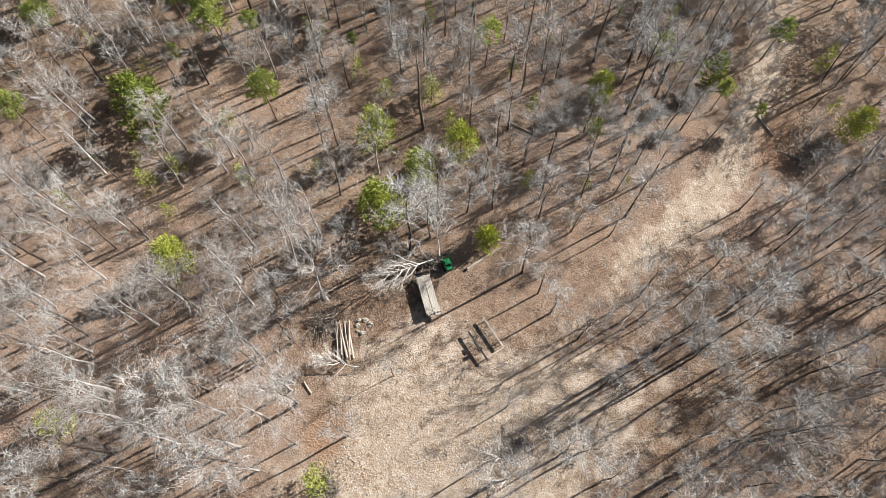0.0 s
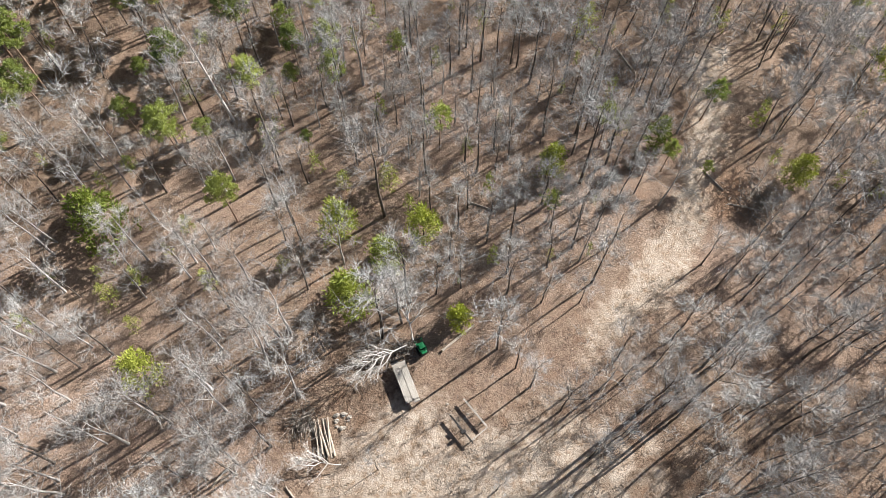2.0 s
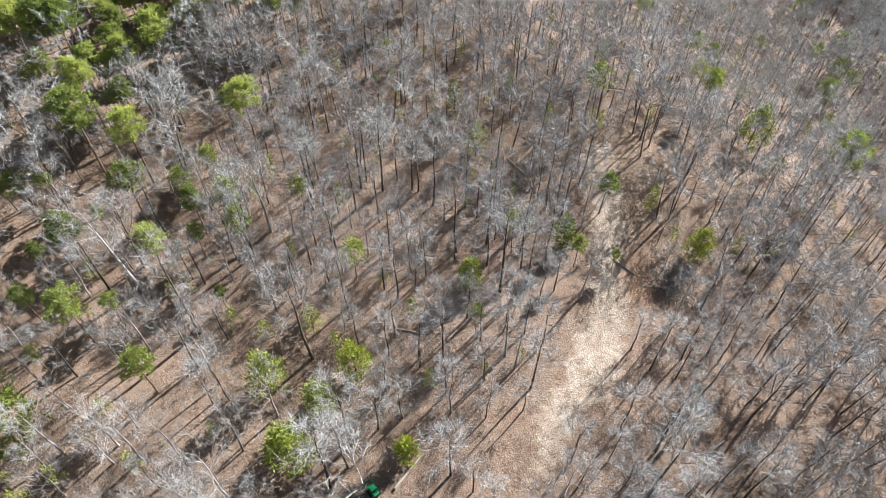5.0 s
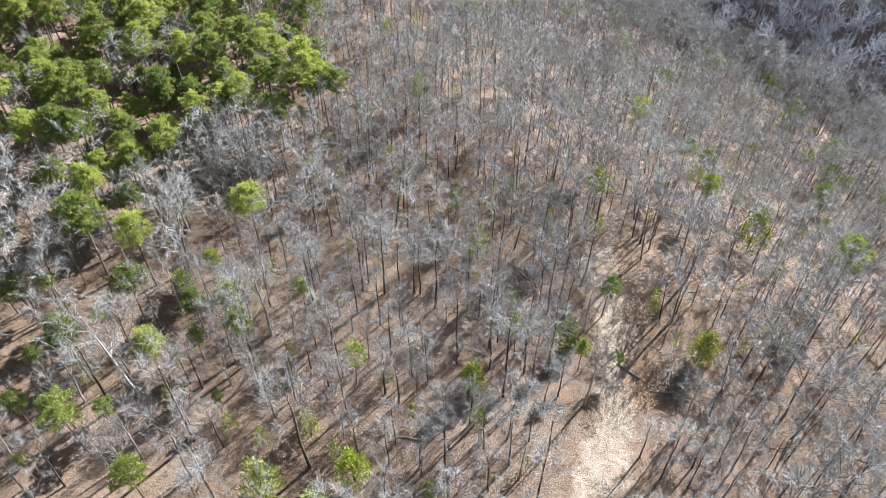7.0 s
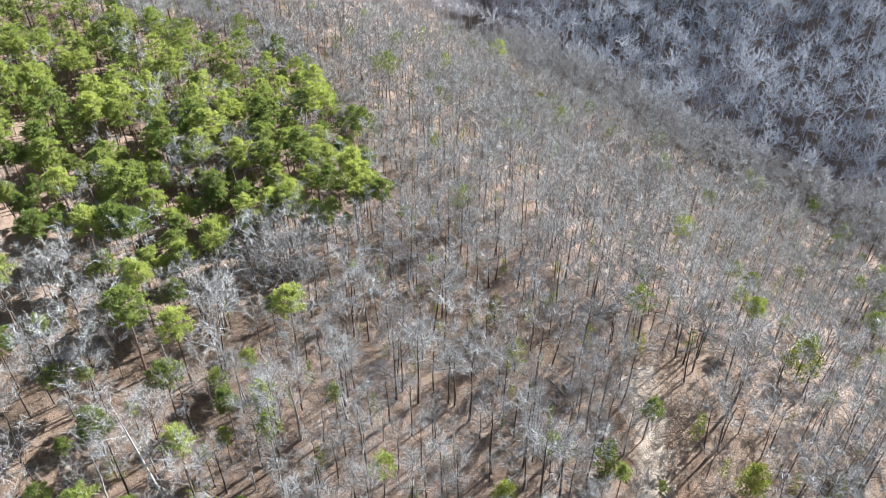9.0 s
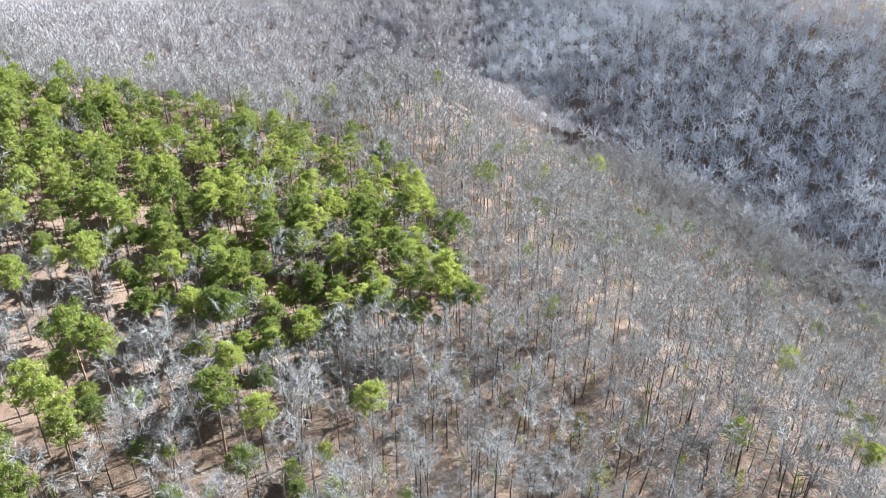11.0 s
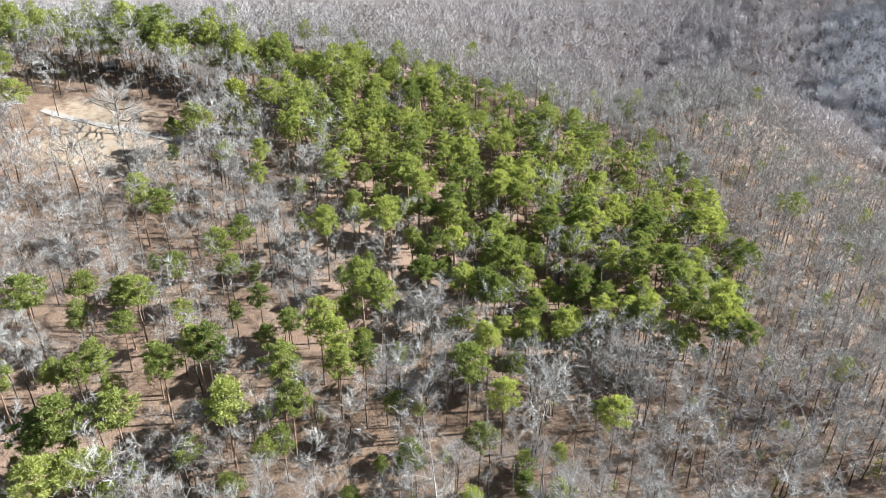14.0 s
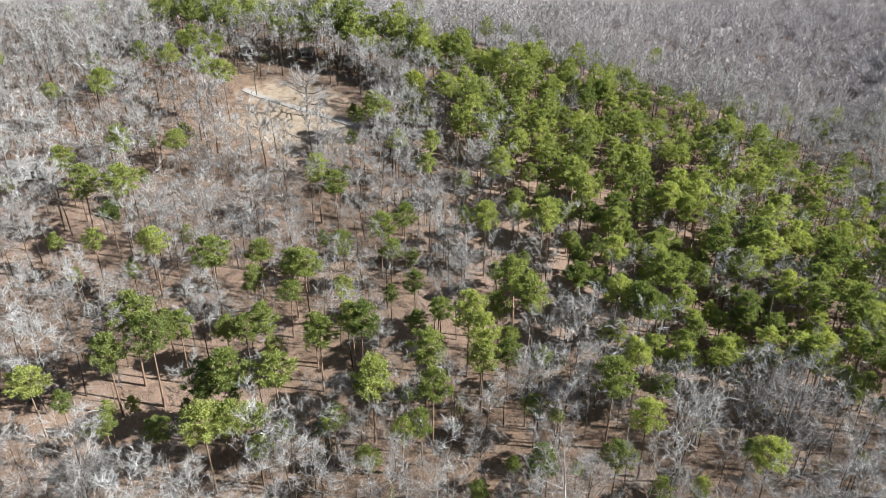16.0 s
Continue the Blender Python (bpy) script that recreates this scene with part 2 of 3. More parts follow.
def bare_tree(rng, h, spread, n1, n2, n3, limb, branch, twig, fork=0.42, fine=True, wide=0.0, stout=1.0):
    """A leafless tree: the trunk with its limbs, and the crown of branches and twigs."""
    wood, crown = Shape(), Shape()
    lean = rng.normal(0, 0.035, 2)
    stem = [np.array([lean[0] * z + 0.15 * math.sin(z * 0.5 + lean[1] * 90) * (z > 1), lean[1] * z, z]) for z in np.linspace(-0.3, h * (0.93 if fine else 0.84), 7 if fine else 4)]
    r0 = 0.0108 * h * stout * (1 if fine else 0.85)
    wood.tube(stem, [r0 * 1.25, r0, r0 * 0.85, r0 * 0.7, r0 * 0.5, r0 * 0.28] if fine else [r0 * 1.2, r0 * 0.9, r0 * 0.5], 5 if fine else 3)
    stem = np.array(stem)
    for i in range(n1):
        f = fork + (0.97 - fork) * (i + rng.uniform(0, 0.8)) / n1
        z = f * h * 0.93
        base = np.array([np.interp(z, stem[:, 2], stem[:, k]) for k in range(3)])
        az = i * 2.4 + rng.normal(0, 0.4)
        g = (f - fork) / (1 - fork)
        tilt = math.radians(rng.normal(67 + wide - 30 * g, 10))
        d = np.array([math.cos(az) * math.sin(tilt), math.sin(az) * math.sin(tilt), math.cos(tilt)])
        length = spread * rng.uniform(0.7, 1.25) * (1.15 - 0.5 * g)
        bend = rng.normal(0, 0.16, 3) + (0, 0, 0.26)
        p = [base, base + d * length * 0.35, base + unit(d + bend * 0.6) * length * 0.7, base + unit(d + bend) * length]
        rl = limb * (1.15 - 0.55 * g)
        if fine:
            wood.tube(p, [rl, rl * 0.7, rl * 0.42], 4)
        else:
            wood.tube([p[0], p[2], p[3]], [rl, rl * 0.5], 3)
        p = np.array(p)
        for j in range(n2):
            k = 0.3 + 0.7 * (j + rng.uniform(0, 0.7)) / n2
            b = np.array([np.interp(k * 3, range(4), p[:, c]) for c in range(3)])
            side = unit(np.cross(d, rng.normal(0, 1, 3)))
            d2 = unit(d * 0.75 + side * rng.uniform(0.5, 1.0) + (0, 0, 0.22))
            l2 = length * rng.uniform(0.32, 0.55) * (1.15 - 0.4 * k)
            e = b + d2 * l2
            if fine:
                m = b + d2 * l2 * 0.5 + rng.normal(0, 0.07, 3) * l2
                crown.tube([b, m, e], [branch, branch * 0.7], 3)
            else:
                crown.tube([b, e], [branch], 3)
            for c in range(n3):
                k3 = 0.2 + 0.8 * (c + rng.uniform(0, 0.8)) / n3
                d3 = unit(d2 * 0.7 + unit(rng.normal(0, 1, 3)) * 0.85 + (0, 0, 0.16))
                s = b + d2 * l2 * k3
                crown.blade(s, d3, rng.uniform(0.8, 2.0), twig, rng)
    return wood.arrays(), crown.arrays()


def brush_tree(rng, h, spread, limbs, fans, twig):
    """A leafless tree seen from far off: a stem, rising limbs and a domed crown of twigs."""
    s = Shape()
    s.tube([(0, 0, -0.5), (rng.normal(0, 0.3), rng.normal(0, 0.3), h * 0.8)], [twig * 1.5], 3)
    for i in range(limbs):
        g = (i + rng.uniform(0, 0.9)) / limbs
        az, tilt = i * 2.4 + rng.normal(0, 0.4), math.radians(rng.normal(80 - 62 * g, 9))
        d = np.array([math.cos(az) * math.sin(tilt), math.sin(az) * math.sin(tilt), math.cos(tilt)])
        b = np.array([0, 0, h * (0.44 + 0.16 * g)])
        length = (spread * (1 - g) + h * 0.34 * g) * rng.uniform(0.8, 1.15)
        s.blade(b, d, length * 0.95, twig * 1.1, rng)
        for k in range(fans):
            o = b + d * length * (0.35 + 0.65 * (k + rng.uniform(0, 0.9)) / fans)
            e = unit(d * 0.5 + unit(rng.normal(0, 1, 3)) * 0.9 + (0, 0, 0.45))
            s.blade(o, e, spread * rng.uniform(0.3, 0.6), twig, rng)
    return s.arrays()


def leaves(shape, rng, centre, size, count, leaf, flat=0.7):
    """A clump: small pointed needle tufts or sprays radiating from a centre."""
    for _ in range(count):
        d = unit(rng.normal(0, 1, 3) + (0, 0, 0.25))
        p = centre + d * size * (1, 1, flat) * rng.uniform(0.3, 1.0)
        a = unit(d + (0, 0, 0.35) + rng.normal(0, 0.45, 3))
        w = leaf * rng.uniform(0.7, 1.3)
        b = unit(np.cross(a, rng.normal(0, 1, 3))) * w * 0.5
        shape.add([p + a * w * 1.5, p - a * w * 0.6 + b, p - a * w * 0.6 - b], [(0, 1, 2)])


def pine_tree(rng, h, spread, clumps, per, leaf, base=0.5, fine=True):
    """A pine: a bare straight stem, short limbs, and a clumped crown with gaps."""
    wood, crown = Shape(), Shape()
    lean = rng.normal(0, 0.02, 2)
    stem = np.array([(lean[0] * z, lean[1] * z, z) for z in np.linspace(-0.3, h * 0.97, 5)])
    r0 = 0.0105 * h
    wood.tube(stem, [r0 * 1.2, r0, r0 * 0.8, r0 * 0.5], 5 if fine else 3)
    for i in range(clumps):
        g = (i + rng.uniform(0, 1)) / clumps
        z = h * (base + (1.0 - base) * g)
        reach = spread * (1 - (2 * g - 0.85) ** 2 / 1.34) ** 0.7 * rng.uniform(0.2, 1.12)
        az = i * 2.4 + rng.normal(0, 0.5)
        c = np.array([lean[0] * z + math.cos(az) * reach, lean[1] * z + math.sin(az) * reach, z + rng.normal(0, 0.25)])
        if fine and i % 3 == 0 and g < 0.85:
            wood.tube([(lean[0] * z, lean[1] * z, z - 0.6), c], [0.06], 3)
        leaves(crown, rng, c, spread * rng.uniform(0.17, 0.32), per, leaf, 0.55)
    return wood.arrays(), crown.arrays()


def round_evergreen(rng, h, spread, clumps, per, leaf):
    """A cedar or holly: foliage almost to the ground."""
    wood, crown = Shape(), Shape()
    wood.tube([(0, 0, -0.3), (0, 0, h * 0.5), (0, 0, h * 0.9)], [0.13, 0.09], 4)
    for i in range(clumps):
        g = (i + rng.uniform(0, 1)) / clumps
        reach = spread * (1 - g ** 2) ** 0.5 * rng.uniform(0.3, 1.0)
        az = i * 2.4 + rng.normal(0, 0.5)
        leaves(crown, rng, np.array([math.cos(az) * reach, math.sin(az) * reach, h * (0.12 + 0.86 * g)]), spread * 0.32, per, leaf)
    return wood.arrays(), crown.arrays()


def merged(name, shapes, places, mat, rng, label, category):
    """Many alike trees that nobody could count, as one object."""
    verts, tris, tones, n = [], [], [], 0
    kinds = rng.integers(0, len(shapes), len(places))
    for k, (v, t) in enumerate(shapes):
        p = places[kinds == k]
        if not len(p):
            continue
        c, s = np.cos(p[:, 4]), np.sin(p[:, 4])
        x = (v[None, :, 0] * c[:, None] - v[None, :, 1] * s[:, None]) * p[:, 3:4] + p[:, 0:1]
        y = (v[None, :, 0] * s[:, None] + v[None, :, 1] * c[:, None]) * p[:, 3:4] + p[:, 1:2]
        z = v[None, :, 2] * p[:, 3:4] + p[:, 2:3]
        verts.append(np.stack([x, y, z], -1).reshape(-1, 3))
        tris.append((t[None] + (np.arange(len(p)) * len(v))[:, None, None] + n).reshape(-1, 3))
        tones.append(np.repeat(p[:, 5], len(v)))
        n += len(p) * len(v)
    ob = new(name, mesh_of(name, np.concatenate(verts), np.concatenate(tris), mat, np.concatenate(tones)))
    return tagged(ob, label, category, kind="stuff")


def spots(rng, x0, x1, y0, y1, step, keep):
    """Jittered places over a rectangle, thinned by keep(x, y), with height, size, turn and tone."""
    gx, gy = np.meshgrid(np.arange(x0, x1, step), np.arange(y0, y1, step))
    x = gx.ravel() + rng.uniform(-0.48, 0.48, gx.size) * step
    y = gy.ravel() + rng.uniform(-0.48, 0.48, gx.size) * step
    ok = rng.uniform(0, 1, x.size) < keep(x, y)
    x, y = x[ok], y[ok]
    n = len(x)
    return np.column_stack([x, y, ground_z(x, y), np.clip(rng.normal(1, 0.18, n), 0.55, 1.45), rng.uniform(0, 6.28, n), rng.uniform(0, 1, n)])


def thing(name, pieces, label, category, group):
    """An Empty with its parts."""
    ob = new(name)
    for piece, mesh in pieces:
        new(piece, mesh).parent = ob
    return tagged(ob, label, category, group)


def plant(protos, places, rng):
    """Stand copies of the protos, by kind, at the places."""
    used = set()
    for x, y, z, size, turn, kind in places:
        k = int(kind) % len(protos)
        m = pose(x, y, z, 0, 0, math.degrees(turn)) @ Matrix.Scale(size, 4)
        if k in used:
            ob = copy_thing(protos[k], m)
        else:
            used.add(k)
            protos[k].matrix_basis = m
    for k, ob in enumerate(protos):
        if k not in used:
            for o in (*ob.children_recursive, ob):
                bpy.data.objects.remove(o)


rng = np.random.default_rng(7)
STAND = [(-127, 214), (-105, 225), (-79, 231), (-54, 229), (-29, 238), (-9, 217), (10, 210), (21, 184), (24, 156), (19, 142), (7, 141), (-9, 141), (-25, 122), (-37, 123), (-49, 137), (-61, 147), (-78, 146), (-92, 163), (-108, 170)]
RIDGE = [(-243, 165), (-213, 191), (-177, 203), (-152, 211), (-119, 217), (-79, 231), (-72, 212), (-111, 193), (-134, 197), (-175, 187), (-220, 161)]
MIXED = [(-122, 47), (-124, 56), (-106, 85), (-80, 104), (-50, 126), (-39, 102), (-41, 83), (-71, 82), (-84, 61)]
GROVE = [(-119, 49), (-84, 54), (-86, 74), (-106, 84), (-125, 60)]
# single evergreens: x, y, crown width
PINES_A = [(-38, 76, 8), (-29, 64, 6.7), (-65, 75, 5.5), (-67, 59, 5), (57, 76, 4), (47, 66, 3), (-33, 78, 4), (-16, 77, 4), (-17, 94, 6.4), (-18, 89, 7.3), (-27, 98, 8), (-25, 86, 5.7), (-34, 98, 5), (-44, 91, 6.5), (-25, 108, 8.5), (-8, 119, 4.2), (93, 97, 5), (101, 116, 4), (105, 113, 3.6), (-45, 102, 4.6), (-46, 82, 4.4), (-13, 105, 3.4), (160, 133, 6), (127, 96, 5.5)]
PINES_B = [(-37, 89), (-61, 86), (-89, 59), (-71, 84), (-62, 91), (-92, 65), (-4, 113), (-97, 61), (-75, 87), (-87, 75), (-33, 110), (-94, 69), (-67, 96), (-58, 103), (-97, 72), (-55, 109), (-82, 94), (-88, 88), (-113, 55), (-50, 115), (-65, 109), (-58, 114), (-97, 83), (-119, 50), (-112, 66), (-93, 92), (-122, 47), (-103, 82)]
PINES_C = [(-77, 107), (-112, 73), (-73, 111), (-107, 80), (-63, 119), (-57, 122), (-119, 67), (-62, 124), (-103, 95), (-119, 75), (-87, 111), (-95, 104), (-83, 115), (-102, 100), (-112, 93), (-125, 74), (-106, 100), (-63, 133), (-53, 138), (-119, 89), (-71, 131), (-93, 119), (-89, 123), (-116, 99), (-69, 136), (-103, 114), (-68, 140), (-98, 122), (-78, 138), (-110, 115), (-135, 85), (-138, 81), (-95, 128), (-67, 147), (-67, 152), (-87, 143), (-52, 159), (-148, 79), (-75, 150)]
PINES_D = [(-115, 126), (-84, 149), (-79, 155), (-158, 75), (-153, 87), (-122, 127), (-74, 160), (-153, 91), (-94, 154), (-103, 149), (-160, 86), (-80, 165), (-107, 157), (-161, 103), (-160, 113), (-129, 149), (-168, 102), (-175, 91), (-125, 157), (-108, 174), (-133, 158), (-131, 162), (-137, 160), (-116, 179), (-170, 141), (-190, 114), (-179, 141), (-203, 107), (-191, 139), (-200, 135), (-192, 150), (-191, 157), (-202, 152), (-208, 162), (-215, 156)]
CEDARS = [(-42, 37, 5.2, 10), (-49, 62, 6.5, 9), (-4, 52, 5.6, 9), (-10, 45, 5.8, 8), (-11, 59, 4, 8), (3, 57, 3.2, 8), (47, 71, 3, 7), (27, 68, 2.8, 7), (-127, 178, 9, 9), (100, 87, 4.5, 10), (70, 61, 4.6, 7)]
DULLS = [(-56, 12, 4.4, 8), (-18, 4, 3.6, 7), (-49, 51, 3, 6), (-10, 69, 2.8, 7), (-45, 46, 2.4, 6), (-37, 63, 2.4, 7), (-21, 54, 2.2, 6), (69, 61, 4, 8), (-37, 89, 3.2, 6), (39, 112, 4.6, 9), (39, 98, 4.2, 8), (26, 67, 3.2, 7), (-2, 68, 3.6, 8)]
singles = np.array([p[:2] for p in PINES_A + CEDARS + DULLS] + PINES_B + PINES_C + PINES_D, float)


def gap(x, y, room):
    """True where no single evergreen stands within room."""
    return np.hypot(x[:, None] - singles[None, :, 0], y[:, None] - singles[None, :, 1]).min(1) > room


# pines
dense = lambda x, y: np.maximum(0.92 * (inside(x, y, STAND) | inside(x, y, RIDGE)), 0.2 * inside(x, y, MIXED) + 0.4 * inside(x, y, GROVE)) * gap(x, y, 3.5)
stand = spots(rng, -250, 40, 30, 245, 4.9, dense)
few = spots(rng, -260, 170, 60, 330, 9, lambda x, y: 0.2 * (np.hypot(x, y) < 330) * gap(x, y, 6) * (lawn(x, y) < 0.1))
pine_at = [(x, y, ground_z(x, y), (w / 6.8) ** 0.6, rng.uniform(0, 6), rng.integers(0, 8)) for x, y, w in PINES_A]
pine_at += [(x, y, ground_z(x, y), rng.uniform(1.08, 1.36), rng.uniform(0, 6), rng.integers(0, 8)) for x, y in PINES_B + PINES_C + PINES_D]
stand = np.concatenate([stand, spots(rng, -250, -60, 155, 235, 6.1, lambda x, y: 0.75 * inside(x, y, RIDGE))])
order = np.argsort(np.hypot(stand[:, 0], stand[:, 1]))
stand = stand[order]
near_count = 300 - len(pine_at)
pine_at += [(x, y, z, s * 1.05, t, int(k * 997)) for x, y, z, s, t, k in stand[:near_count]]
pine_protos = []
for i in range(8):
    wood, crown = pine_tree(rng, rng.uniform(13.5, 17), rng.uniform(2.4, 3.0), 84, 42, 0.185, rng.uniform(0.58, 0.7))
    pine_protos.append(thing("pine_tree", [("trunk", mesh_of("trunk", *wood, PINE_BARK)), ("crown", mesh_of("crown", *crown, NEEDLES))], "tall pine with bare trunk and clumped yellow-green crown", "pine tree", "pines of the wood"))
plant(pine_protos, pine_at, rng)
few[:, 3] *= rng.uniform(0.45, 1.0, len(few))
far_stand = np.concatenate([stand[near_count:], few])
pw = [pine_tree(rng, rng.uniform(13.5, 16.5), rng.uniform(2.5, 3.1), 56, 17, 0.28, 0.64, False) for _ in range(5)]
merged("pine_wood_crowns", [c for w, c in pw], far_stand, NEEDLES, np.random.default_rng(3), "yellow-green crowns of the farther pines on the hill", "pine wood")
merged("pine_wood_trunks", [w for w, c in pw], far_stand, PINE_BARK, np.random.default_rng(3), "brown trunks of the farther pines on the hill", "pine wood")
for kinds_of, mat, name, label, category in ((CEDARS, CEDAR, "cedar_tree", "dense dark green cedar with foliage near the ground", "cedar tree"), (DULLS, DULL, "holly_tree", "thin dull olive-green young evergreen among bare trees", "evergreen tree")):
    protos = []
    for i in range(3):
        wood, crown = round_evergreen(rng, 8, 2.5, 70 if mat is CEDAR else 48, 24 if mat is CEDAR else 14, 0.2)
        protos.append(thing(name, [("trunk", mesh_of("trunk", *wood, BARK)), ("crown", mesh_of("crown", *crown, mat))], label, category, "scattered evergreens"))
    plant(protos, [(x, y, ground_z(x, y), h / 8 * 0.55 + w / 5 * 0.6, rng.uniform(0, 6), rng.integers(0, 3)) for x, y, w, h in kinds_of], rng)

# young evergreens under the hardwoods
young = spots(rng, -60, 190, 50, 300, 8.5, lambda x, y: 0.5 * (across(x, y) < 210) * ~inside(x, y, STAND) * gap(x, y, 4) * (along(x, y, ROAD, 3.0) < 0.5))
young[:, 3] *= rng.uniform(0.35, 1.0, len(young))
yw = [round_evergreen(rng, 7.5, rng.uniform(1.2, 1.7), 30, 9, 0.2)[1] for _ in range(5)]
merged("young_evergreens", yw, young, DULL, rng, "thin dull green young evergreens under the bare hardwoods", "young evergreens")


# leafless trees
def wood_density(x, y):
    r, az, q = np.hypot(x, y), np.degrees(np.arctan2(x, y)), across(x, y)
    d = np.where((inside(x, y, STAND) | inside(x, y, RIDGE)), 0.16, 0.92)
    d = np.where(inside(x, y, MIXED), 0.65, d)
    yard = oval(x, y, 1, 30, 7, 5, 25) + oval(x, y, 5, 23, 7, 5, 0) + oval(x, y, -15, 20, 5, 7, 0) + oval(x, y, -14, 24, 4, 5, 0) + along(x, y, [(-1, 33), (9, 39)], 2.6) + along(x, y, [(41, 47), (53, 54)], 3.0) + along(x, y, ROAD, 3.0) + along(x - 4.5, y - 2.5, ROAD, 2.6)
    d = d * (1 - 0.2 * (oval(x, y, 6, 34, 22, 14, 30) > 0.8))
    d = d * (1 - 0.9 * (bare_soil(x, y) > 0.35)) * (1 - 0.97 * ((lawn(x, y) > 0.2) | (oval(x, y, -143, 146, 11, 7, 30) > 0.7))) * (1 - 0.96 * (yard > 0.75))
    seen = (az > -68) & (az < 60) & (r < np.interp(az, [-68, -50, -35, -14, -5, 3, 12, 20], [330, 305, 285, 268, 265, 340, 380, 400]))
    seen |= (np.abs(x) < 88) & (y > -6) & (y < 90) | (x > 60) & (x < 150) & (y > 5) & (y < 95) | (x < -60) & (x > -190) & (y > 18) & (y < 95)
    return d * seen * (q < 224) * gap(x, y, np.where(y < 80, 5.2, 4.0))


bare = spots(rng, -310, 190, -6, 330, 4.95, wood_density)
bare = bare[np.argsort(np.hypot(bare[:, 0], bare[:, 1] - 38))]
protos = []
for i in range(10):
    pale = i % 3 == 0
    wood, crown = bare_tree(rng, rng.uniform(14, 18.5), rng.uniform(4.2, 5.6) if pale else rng.uniform(3.3, 4.6), 11, 7, 10, 0.055 if pale else 0.05, 0.022, 0.0175, 0.36 if pale else 0.45)
    protos.append(thing("bare_tree", [("trunk", mesh_of("trunk", *wood, PALE if pale else BARK)), ("crown", mesh_of("crown", *crown, PALE if pale else TWIGS))],
                        "pale-limbed leafless hardwood with a wide open crown" if pale else "grey leafless hardwood with fine upright twigs", "bare tree", "bare trees of the wood"))
kind = rng.integers(0, 10, 300)
lefty = rng.uniform(0, 1, 300) < np.clip(0.22 - bare[:300, 0] / 130, 0.05, 0.5)
kind = np.where(lefty, (kind // 3) * 3 % 10, kind)
kind = np.where(~lefty & (kind % 3 == 0), kind + 1, kind) % 10
near = bare[:300].copy()
near[:, 5] = kind
YARD = [(-7.5, 19.4), (9.3, 14.5), (16.6, 7.4), (20.9, 25.0), (-21.8, 9.4), (22.7, 3.9)]
near = np.concatenate([near[:300 - len(YARD)], [(x, y, ground_z(x, y), 0.62 + 0.05 * i, i * 1.1, (1, 2, 4, 5, 7, 8)[i]) for i, (x, y) in enumerate(YARD)]])
plant(protos, near, rng)
BIG = [(-18, 122), (-3, 132), (-98, 40), (-106, 44), (-90, 36), (-66, 47), (-50, 17), (-30, 9), (-109, 192)]
big_protos = []
for i in range(3):
    wood, crown = bare_tree(rng, rng.uniform(15, 17), rng.uniform(6.2, 7.2), 13, 7, 11, 0.085, 0.032, 0.019, 0.3, True, 6, 1.3)
    big_protos.append(thing("bare_tree", [("trunk", mesh_of("trunk", *wood, PALE)), ("crown", mesh_of("crown", *crown, PALE))], "large pale-barked leafless tree with a broad spreading crown", "bare tree", "bare trees of the wood"))
plant(big_protos, [(x, y, ground_z(x, y), rng.uniform(0.9, 1.1), rng.uniform(0, 6), i) for i, (x, y) in enumerate(BIG)], rng)
mid = bare[300:]
outer = np.hypot(mid[:, 0], mid[:, 1]) > 185
mw = [bare_tree(rng, rng.uniform(13, 18), rng.uniform(4.0, 5.6), 8, 6, 10, 0.055, 0.026, 0.032, 0.44, False, 6) for _ in range(9)]
ow = [bare_tree(rng, rng.uniform(13, 18), rng.uniform(4.2, 5.8), 8, 5, 9, 0.06, 0.034, 0.046, 0.42, False, 6) for _ in range(8)]
for name, shapes, places in (("hill_wood", mw, mid[~outer]), ("upper_wood", ow, mid[outer])):
    merged(name + "_twigs", [c for w, c in shapes], places, TWIGS, np.random.default_rng(5), "grey leafless crowns of the hardwoods over the hill", "bare wood")
    merged(name + "_trunks", [w for w, c in shapes], places, BARK, np.random.default_rng(5), "dark trunks of the leafless hardwoods over the hill", "bare wood")


def in_sight(x, y, up=13.0):
    """Trees that stand clear of the hill's crest, as looked at from over the shelf."""
    z, ok = ground_z(x, y) + up, np.ones(np.shape(x), bool)
    for k in np.linspace(0.12, 0.97, 40):
        ok &= ground_z(x * k, y * k) + 5 < 110 + (z - 110) * k
    return ok


def bank_share(r, q):
    """How much of the wood is the valley side's own, rising over a soft edge farther off."""
    return np.where(r < 400, 1.0 * (q > 223), sstep(190, 275, q))


def bank_density(x, y):
    r, az, q = np.hypot(x, y), np.degrees(np.arctan2(x, y)), across(x, y)
    return 0.95 * in_sight(x, y) * bank_share(r, q) * (q < 395) * (az > -8) * (az < 62) * (r < 1080)


def far_density(x, y):
    r, az, q = np.hypot(x, y), np.degrees(np.arctan2(x, y)), across(x, y)
    return 0.95 * in_sight(x, y) * (r > np.interp(az, [3, 12, 20], [345, 385, 405])) * (az > -72) * (az < 24) * (1 - bank_share(r, q)) * (r < 980)


